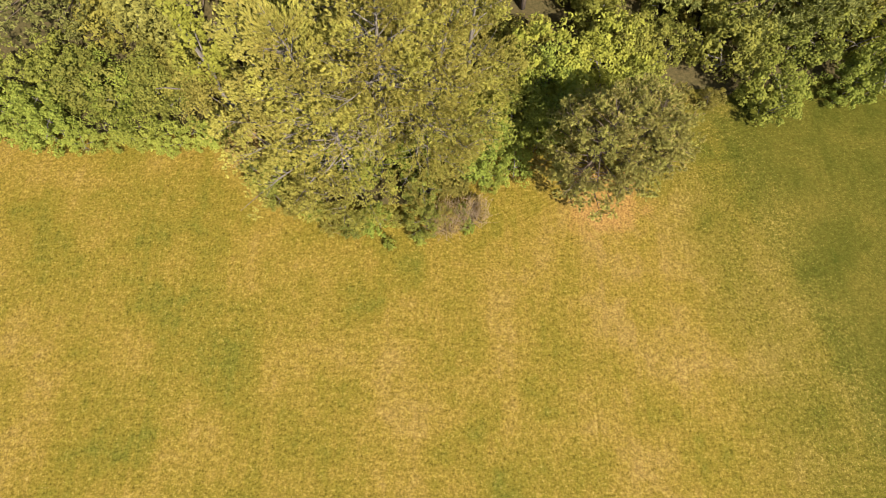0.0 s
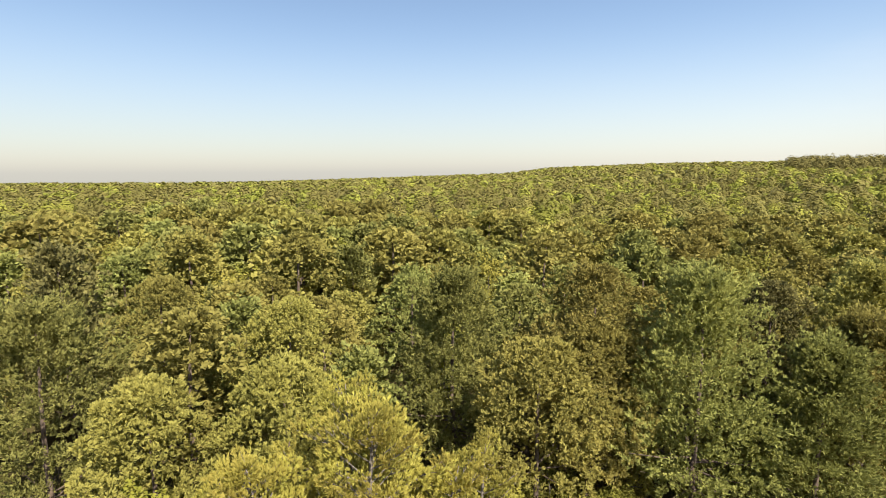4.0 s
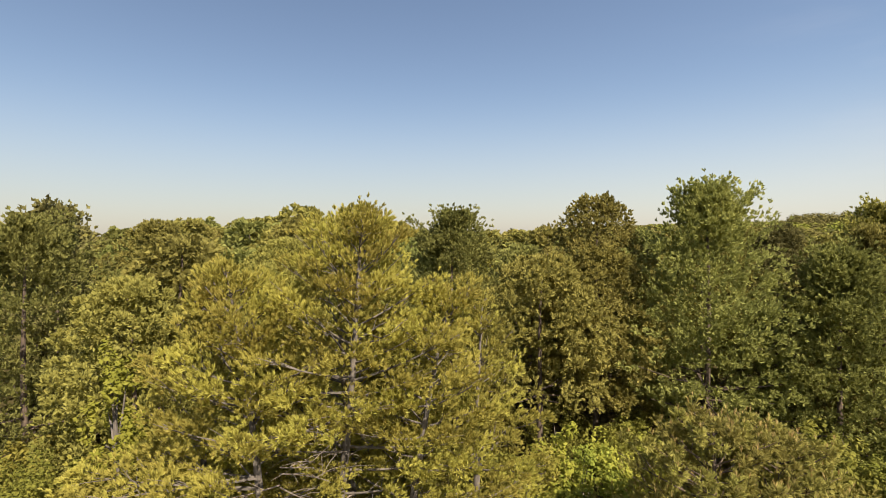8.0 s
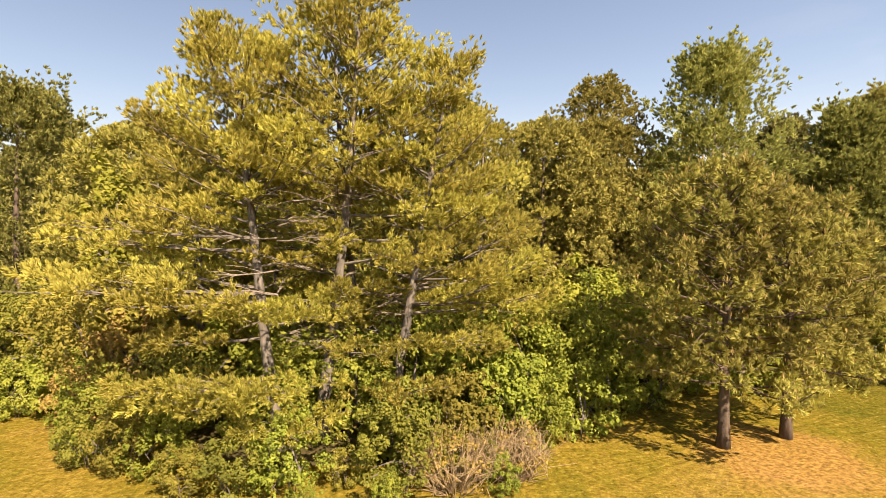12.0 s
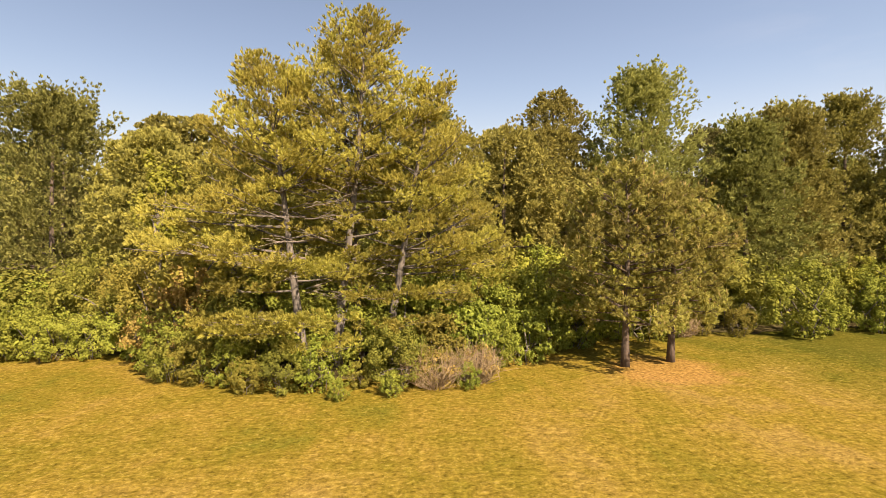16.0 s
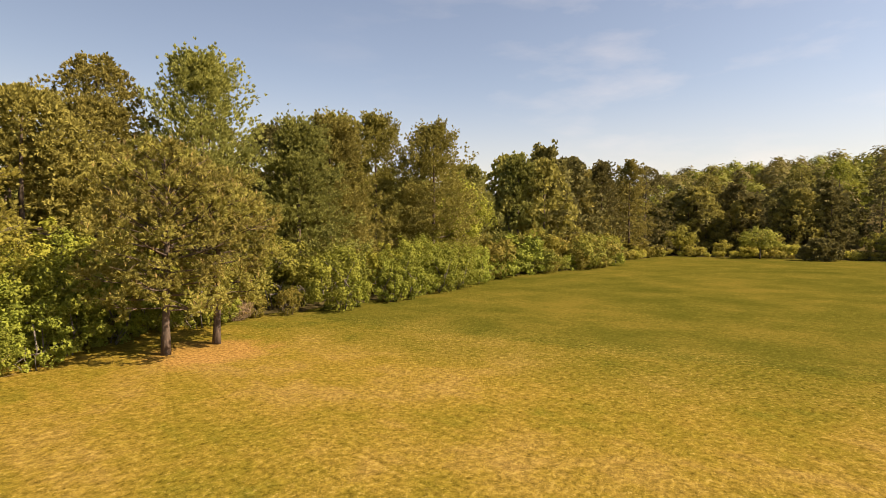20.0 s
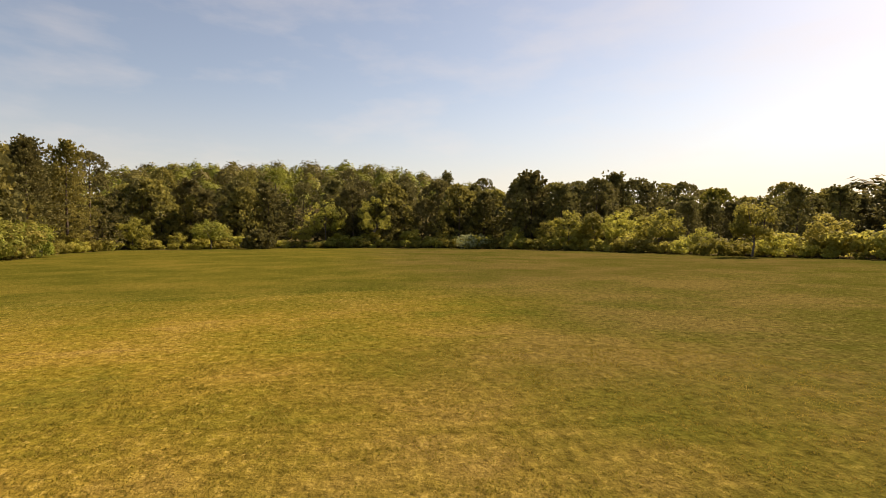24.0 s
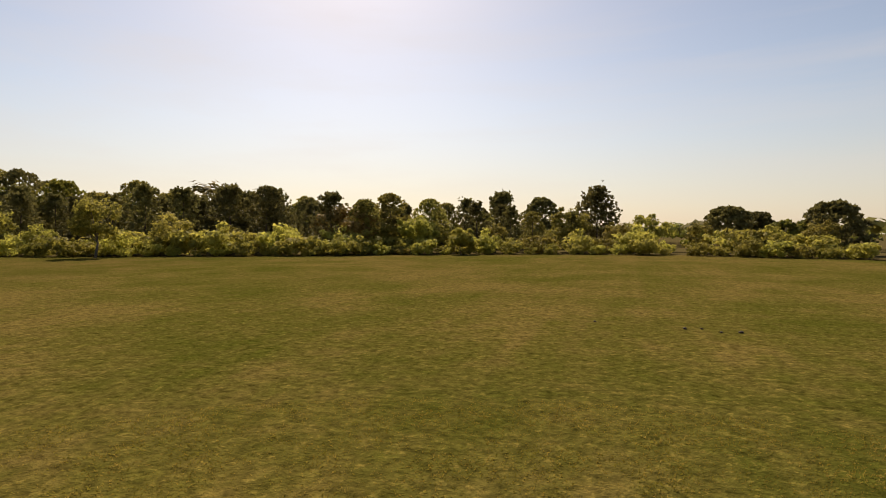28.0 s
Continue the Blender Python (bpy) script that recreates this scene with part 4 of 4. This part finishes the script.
# ---- a bush of bare reddish twigs ----
def twig_bush(x, y, h, w, seed):
    rng = np.random.default_rng(seed)
    root = thing("twig_bush", x, y, 0, "bush of thin reddish-brown twigs with sparse leaves", "bush")
    twigs = []
    for k in range(150):
        a, r = rng.uniform(0, 6.283), w / 2 * math.sqrt(rng.uniform(0.05, 1))
        e = np.array([math.cos(a) * r, math.sin(a) * r, h * rng.uniform(0.6, 1.05) * (1 - 0.45 * (2 * r / w) ** 2)])
        f = e * (0.35, 0.35, 0) + rng.normal(0, 0.05, 3) * (1, 1, 0)
        m = (f + e) / 2 + rng.normal(0, 0.15, 3) * (1, 1, 0.6)
        twigs.append(tube([f, m, e], [0.011, 0.008, 0.004], 4))
        for j in range(2):
            t = m + (e - m) * rng.uniform(0.1, 0.8)
            twigs.append(tube([t, t + rng.normal(0, 0.2, 3) + UP * 0.08], [0.006, 0.003], 3))
    part("bare_crown", twigs, TWIG_PINK, root, kind="stuff")
    p, out, _ = blob_points(rng, 700, 30, np.array([w / 2, w / 2, h * 0.5]), 0.2)
    p[:, 2] = np.maximum(p[:, 2] + h * 0.45, 0.05)
    part("sparse_leaves", [leaves(rng, p, out, np.full(700, 0.07))], LEAF_BROWN, root, "sparse brownish leaves", kind="stuff")


twig_bush(-5.9, -1.7, 1.15, 2.1, 51)
twig_bush(-4.7, -1.35, 1.15, 1.6, 52)
spread_copies(protos["fresh_green_bush"], [(-5.0, -2.0, 0.3), (-7.0, -2.5, 0.26), (-8.3, -2.75, 0.24)], rngb, 0.9, 1.1)
twig_bush(4.1, 4.5, 1.0, 1.5, 53)

# ---- far side of the field ----
def far_shrub(x, y, h, w, mat, seed, label="low green bush along the far edge of the field"):
    return broadleaf("far_bush", x, y, h, w, mat, seed, label, "bush", trunk_to=0.0, n=1150, leaf=0.27, clumps=28, stems=2, limbs=0, simple=True, group="far bushes")


def far_leafy(x, y, h, w, mat, seed, label="light green leafy tree on the far edge"):
    return broadleaf("leafy_tree", x, y, h, w, mat, seed, label, trunk_to=0.12, n=3000, leaf=0.29, clumps=60, simple=True, group="far leafy trees", limbs=4, spread=0.2)


def far_conifer(x, y, h, r, mat, seed, style="round", low=0.12, label="dark pine in the far wood", per=9, tuft=0.38):
    return pine("far_pine", (x, y), (x, y, h), r, low, mat, seed, label, style=style, clumps=120, per=int(1.5 * per), tuft=tuft, width=0.65 * tuft, blades=3, limbs=3, group="far pines")


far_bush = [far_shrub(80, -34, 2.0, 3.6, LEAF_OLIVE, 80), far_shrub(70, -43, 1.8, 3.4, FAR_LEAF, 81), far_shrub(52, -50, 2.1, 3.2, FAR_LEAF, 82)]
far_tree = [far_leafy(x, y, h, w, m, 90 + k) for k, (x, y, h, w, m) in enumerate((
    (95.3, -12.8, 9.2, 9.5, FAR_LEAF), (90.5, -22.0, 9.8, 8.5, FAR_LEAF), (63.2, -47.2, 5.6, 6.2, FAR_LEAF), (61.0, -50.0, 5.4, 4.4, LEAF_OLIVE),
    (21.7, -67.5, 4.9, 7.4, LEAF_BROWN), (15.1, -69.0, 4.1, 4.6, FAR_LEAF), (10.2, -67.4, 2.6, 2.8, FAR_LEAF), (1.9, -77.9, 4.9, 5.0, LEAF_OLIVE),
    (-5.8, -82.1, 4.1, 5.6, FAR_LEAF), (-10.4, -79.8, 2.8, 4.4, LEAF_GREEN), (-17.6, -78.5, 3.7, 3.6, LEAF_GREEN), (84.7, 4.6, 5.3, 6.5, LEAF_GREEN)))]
for k, (x, y, h, r, m, st, lo) in enumerate((
        (37.3, -68.7, 6.4, 3.3, PINE_DARK, "white", 0.05), (20.9, -75.5, 4.6, 2.2, PINE_DARK, "round", 0.1), (11.5, -88.4, 6.7, 2.4, PINE_DARK, "white", 0.2),
        (6.9, -91.4, 6.3, 2.5, PINE_DARK, "round", 0.3), (-0.5, -84.1, 6.5, 3.2, PINE_DARK, "white", 0.15), (-14.1, -87.3, 4.6, 2.3, PINE_DARK, "round", 0.4),
        (-17.5, -90.8, 4.1, 2.0, PINE_DARK, "round", 0.4), (-20.9, -77.5, 4.5, 2.5, PINE_DARK, "round", 0.1), (36.2, -82.1, 6.5, 2.6, PINE_OLIVE, "round", 0.15),
        (42.4, -81.3, 6.7, 3.0, PINE_DARK, "round", 0.15), (49.5, -75.0, 7.3, 3.2, PINE_OLIVE, "round", 0.1), (60.5, -77.9, 9.0, 3.6, PINE_OLIVE, "round", 0.1),
        (62.3, -68.8, 8.3, 3.6, LEAF_GREEN, "round", 0.1), (69.0, -68.0, 9.8, 3.8, PINE_DARK, "round", 0.1), (112.1, -38.3, 14.5, 2.8, PINE_DARK, "white", 0.2),
        (104.7, -45.0, 13.6, 3.6, PINE_DARK, "round", 0.15), (96.0, -50.8, 12.2, 3.8, PINE_DARK, "round", 0.1), (92.2, -61.2, 12.4, 4.2, PINE_DARK, "round", 0.1),
        (84.9, -65.0, 11.3, 4.2, PINE_OLIVE, "round", 0.1), (80.7, -72.5, 10.9, 4.2, PINE_OLIVE, "round", 0.1), (73.2, -74.8, 9.2, 3.8, LEAF_OLIVE, "round", 0.1),
        (113.0, 4.7, 14.0, 4.2, PINE_OLIVE, "round", 0.1), (116.0, -0.7, 14.2, 4.0, LEAF_GREEN, "round", 0.1), (120.5, -16.7, 14.0, 4.2, PINE_DARK, "round", 0.1),
        (108.0, -20.0, 12.5, 4.0, PINE_DARK, "round", 0.1), (115.3, -29.3, 13.2, 4.2, PINE_DARK, "round", 0.1), (99.6, 17.0, 14.5, 4.0, PINE_OLIVE, "round", 0.1),
        (103.0, -8.0, 12.0, 4.0, PINE_DARK, "round", 0.1), (72.0, -62.0, 10.6, 4.2, PINE_DARK, "round", 0.08), (66.5, -60.5, 9.2, 3.8, PINE_DARK, "white", 0.05), (84.5, -3.0, 2.9, 2.3, PINE_DARK, "round", 0.0))):
    far_conifer(x, y, h, r, m, 400 + k, st, lo)
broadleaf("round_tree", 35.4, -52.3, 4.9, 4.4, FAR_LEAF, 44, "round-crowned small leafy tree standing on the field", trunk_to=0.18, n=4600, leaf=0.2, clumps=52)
fill_pine = [far_conifer(x, y, 9.0, 3.4, m, 440 + k, "white" if k % 2 else "round", 0.06, per=8, tuft=0.42) for k, (x, y, m) in enumerate(((98, -32, PINE_DARK), (78, -58, PINE_DARK), (92, 24, PINE_OLIVE), (100, -62, PINE_DARK)))]
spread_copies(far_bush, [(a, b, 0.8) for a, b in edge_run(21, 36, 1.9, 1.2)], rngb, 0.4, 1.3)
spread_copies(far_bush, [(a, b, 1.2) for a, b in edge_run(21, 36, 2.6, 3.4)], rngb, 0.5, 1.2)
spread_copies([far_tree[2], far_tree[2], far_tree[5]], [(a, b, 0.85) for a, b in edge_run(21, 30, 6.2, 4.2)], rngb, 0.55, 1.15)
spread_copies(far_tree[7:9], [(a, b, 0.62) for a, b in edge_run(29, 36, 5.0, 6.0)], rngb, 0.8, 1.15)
for inset, gap in ((10, 4.6), (14, 4.6), (19, 5.0)):
    spread_copies(fill_pine, [(a + rngb.normal(0, 1), b + rngb.normal(0, 1), 1.2) for a, b in edge_run(21, 27, gap, inset)], rngb, 0.85, 1.12)
    spread_copies(fill_pine, [(a + rngb.normal(0, 1), b + rngb.normal(0, 1), 0.67) for a, b in edge_run(27, 31, gap, inset)], rngb, 0.85, 1.1)
    spread_copies(fill_pine[1:], [(a + rngb.normal(0, 1), b + rngb.normal(0, 1), 0.58 - 0.014 * max(0, 12 - a)) for a, b in edge_run(31, 37, gap * 0.85, inset - 2) if a > -1], rngb, 0.8, 1.12)
for inset, gap in ((7.0, 5.0), (11.5, 5.0)):
    spread_copies(fill_pine, [(a + rngb.normal(0, 1), b + rngb.normal(0, 1), 1.35) for a, b in edge_run(19, 22, gap, inset)], rngb, 0.85, 1.12, 0.85)

broadleaf("flowering_bush", 75.5, -36.0, 2.6, 6.5, LEAF_PALE, 46, "wide bush with whitish blossom on the far edge", "bush", trunk_to=0.0, n=1100, leaf=0.3, clumps=40, stems=4, limbs=2)
for k, (x, y, s) in enumerate(((-5.85, -33.5, 0.045), (-5.2, -33.7, 0.03), (-4.9, -33.6, 0.04), (-3.2, -33.9, 0.03), (-5.5, -33.4, 0.03))):
    bmc = bmesh.new()
    bmesh.ops.create_icosphere(bmc, subdivisions=2, radius=s)
    for w in bmc.verts:
        w.co *= 1 + 0.35 * noise.noise(w.co * 14 + Vector((k, 0, 0)))
        w.co.z = w.co.z * 0.7 + s * 0.35
    me = bpy.data.meshes.new("dirt_clod")
    bmc.to_mesh(me)
    bmc.free()
    me.materials.append(SOIL)
    clod = tagged(new("dirt_clod", me), "small dark clod of soil on the grass", "soil", "dirt clods")
    clod.location = (x, y, 0)

post = thing("marker_post", 60.8, 14.8, 0.0, "thin white marker post at the far end of the field's edge", "post")
part("post_shaft", [tube([(0, 0, -0.1), (0, 0, 0.66), (0, 0, 0.70)], [0.03, 0.03, 0.02], 8)], PAINT, post)
part("post_cap", [tube([(0, 0, 0.70), (0, 0, 0.72), (0, 0, 0.735)], [0.036, 0.036, 0.015], 8)], PAINT, post)

# ---- the wood behind ----
mid_pine = [pine("wood_pine", (x, y), (x, y, 10), 2.9, 0.1, m, 120 + k, "olive pine crowded among others in the wood", style=st, clumps=140, per=12, tuft=0.30, width=0.145, blades=4, limbs=3, group="trees of the wood")
            for k, (x, y, m, st) in enumerate(((-35, 27, PINE_OLIVE, "round"), (28, 24, PINE_GREEN, "white"), (16, 22, PINE_OLIVE, "round"), (-8, 22, PINE_GREEN, "round")))]
back_pine = [pine("wood_pine", (x, y), (x, y, 10), 3.0, 0.15, m, 140 + k, "olive pine crowded among others in the wood", style="round", clumps=115, per=9, tuft=0.42, width=0.23, blades=4, limbs=2, group="trees of the wood")
             for k, (x, y, m) in enumerate(((-30, 52, PINE_OLIVE), (10, 50, PINE_GREEN), (30, 54, PINE_OLIVE)))]
mid_leaf = [broadleaf("wood_tree", x, y, 10, 6.0, m, 130 + k, "leafy tree with a rounded crown in the wood", trunk_to=0.3, n=1800, leaf=0.28, clumps=50, simple=True, group="trees of the wood", limbs=4)
            for k, (x, y, m) in enumerate(((-27.5, 43, LEAF_YELLOW), (-17, 45, LEAF_YELLOW), (22, 36, LEAF_GREEN), (-2, 33, LEAF_OLIVE)))]
taken = [(x, y) for x, y, *_ in FRONT] + [(-8, 2), (0, 0), (-35, 27), (28, 24), (16, 22), (-8, 22), (-27.5, 43), (-17, 45), (22, 36), (-2, 33)]
spots = []
for yy in np.arange(13, 66, 4.4):
    for xx in np.arange(-62, 84, 4.4):
        x, y = xx + rngb.uniform(-1.5, 1.5), yy + rngb.uniform(-1.5, 1.5)
        if abs(x + 6) > 14 + 0.95 * (y + 12) or in_field(x, y - 7) or min(math.hypot(x - a, y - b) for a, b in taken) < 3.4:
            continue
        spots.append((x, y, 1.1 if x < -10 and y > 28 else 0.95))
spread_copies(mid_pine, [s for k, s in enumerate(spots) if k % 5 and s[1] < 32], rngb, 0.84, 1.10, 1.15)
spread_copies(back_pine, [s for k, s in enumerate(spots) if k % 5 and s[1] >= 32], rngb, 0.82, 1.16, 1.22)
spread_copies(mid_leaf[2:], [s for k, s in enumerate(spots) if k % 5 == 0], rngb, 0.75, 0.98, 1.12)


def woods(name, spots, per, mat, size, seed, label):
    """Many crowns far off, each a lumpy heap of leaf sprays, as one sheet of woodland."""
    rng = np.random.default_rng(seed)
    n = len(spots)
    h, w = spots[:, 3], spots[:, 4]
    q = unit(rng.normal(0, 1, (n, per, 3)))
    q[..., 2] = np.abs(q[..., 2]) * 1.1 - 0.25
    lump = 1 + 0.25 * np.sin(q[..., :1] * 5 + np.arange(n)[:, None, None]) * np.cos(q[..., 1:2] * 6)
    c = q * lump * np.stack([w / 2, w / 2, h * 0.36], 1)[:, None] * rng.uniform(0.8, 1.0, (n, per, 1))
    c += np.stack([spots[:, 0], spots[:, 1], spots[:, 2] + h * 0.60], 1)[:, None]
    c = c.reshape(-1, 3)
    face = unit((q + 0.3 * UP).reshape(-1, 3) + rng.normal(0, 0.12, c.shape))
    t = unit(np.cross(face, rng.normal(0, 1, c.shape))) * size * rng.uniform(0.6, 1.2, (len(c), 1))
    s = np.cross(face, t)
    pcs = (np.stack([c - t * 0.6, c + t * 0.5 + s * 0.45, c + t * 0.4 - s * 0.5], 1).reshape(-1, 3), np.arange(3 * len(c)).reshape(-1, 3))
    return tagged(new(name, tri_mesh(name, [pcs], mat)), label, "woods", kind="stuff")


def scatter(x0, x1, y0, y1, gap, keep, rng, hmin, hmax):
    X, Y = np.meshgrid(np.arange(x0, x1, gap), np.arange(y0, y1, gap))
    x = (X + rng.uniform(-0.4, 0.4, X.shape) * gap).ravel()
    y = (Y + rng.uniform(-0.4, 0.4, X.shape) * gap).ravel()
    k = keep(x, y)
    x, y = x[k], y[k]
    h = rng.uniform(hmin, hmax, len(x)) * (1 + 0.08 * np.sin(x * 0.05) * np.cos(y * 0.06)) * (0.5 + 0.5 * step(-105, -40, y))
    return np.stack([x, y, land(x, y), h, gap * rng.uniform(0.8, 1.1, len(x))], 1)


north0 = scatter(-160, 170, 62, 135, 5.2, lambda x, y: (np.abs(x + 6) < 1.0 * (y + 25)) & ((y > 64) | (x > 66)), rngb, 6.5, 12.0)
north = scatter(-330, 420, 135, 330, 6.5, lambda x, y: (np.abs(x + 6) < 1.0 * (y + 25)), rngb, 7.0, 11.5)
north2 = scatter(-800, 1000, 330, 900, 12.0, lambda x, y: np.abs(x + 6) < 1.0 * (y + 25), rngb, 9, 12)
ridge = scatter(255, 470, 330, 500, 8.0, lambda x, y: np.abs(x + 6) > 0.66 * (y + 12), rngb, 15.0, 19.5)
south = scatter(40, 300, -130, 64, 6.5, lambda x, y: ~in_field(x, y) & ~in_field(x - 24, y) & ~in_field(x - 12, y + 12) & ~in_field(x, y + 20) & ~in_field(x, y - 14), rngb, 8.5, 12.0)
south2 = scatter(-30, 60, -150, -90, 6.5, lambda x, y: ~in_field(x, y + 22), rngb, 5.6, 7.6)
for k, (nm, sp, per, size) in enumerate((("near_woods", north0, 330, 0.55), ("north_woods", north, 100, 1.1), ("distant_woods", north2, 34, 2.8), ("hill_woods", south, 230, 0.72), ("south_woods", south2, 130, 0.9))):
    kinds = np.random.default_rng(k).integers(0, 5, len(sp))
    olive, dusk, green = (WOOD_OLIVE, "olive pine woodland"), (WOOD_DARK, "dark pine woodland"), (WOOD_GREEN, "green leafy woodland")
    for j, (mt, lb) in enumerate((olive, dusk, green, green, (WOOD_YELLOW, "yellow-green leafy woodland")) if k > 2 else (olive, dusk, olive, green, (WOOD_YELLOW, "yellow-green leafy woodland"))):
        pick = sp[(kinds == j) if j < 4 else (kinds == 4) & (np.arange(len(sp)) % 2 == 0)]
        if j == 0:
            pick = np.concatenate([pick, sp[(kinds == 4) & (np.arange(len(sp)) % 2 > 0)]])
        if len(pick):
            woods(nm, pick, per, mt, size, 200 + 10 * k + j, lb + " reaching to the horizon")

woods("ridge_woods", ridge, 70, WOOD_DARK, 1.3, 260, "taller dark pines along a distant ridge")

# ---- grass blades ----


def grass(name, centre, r0, r1, per_m2, length, wide, mat, seed, label):
    """Short blades over a ring of the field, thinning outwards."""
    rng = np.random.default_rng(seed)
    n = int(math.pi * (r1 * r1 - r0 * r0) * per_m2)
    r, a = np.sqrt(rng.uniform(r0 * r0, r1 * r1, n)), rng.uniform(0, 6.283, n)
    x, y = centre[0] + r * np.cos(a), centre[1] + r * np.sin(a)
    clump = np.array([noise.noise((p * 2.3, q * 2.3, 301)) for p, q in zip(x, y)])
    ok = in_field(x, y) & (clump > rng.uniform(-1.0, 0.1, n)) & (x > centre[0] - 4.5)
    c = np.stack([x, y, np.zeros(n)], 1)[ok]
    lean = np.stack([rng.normal(0, 0.7, len(c)), rng.normal(0, 0.7, len(c)), np.full(len(c), 0.8)], 1)
    return tagged(new(name, tri_mesh(name, [tufts(rng, c, lean, rng.uniform(0.5, 1.3, len(c)) * length * (0.55 + 1.5 * np.clip(clump[ok] + 0.25, 0, 0.8)), wide, 3, 0.55)], mat)), label, "grass", kind="stuff")


grass("green_grass", (-4.4, -20.4), 1.6, 8.0, 420, 0.019, 0.006, BLADE_GREEN, 301, "short green mown grass blades")
grass("dry_grass", (-4.4, -20.4), 1.6, 8.0, 380, 0.019, 0.006, BLADE_DRY, 302, "short dry straw-coloured grass blades")
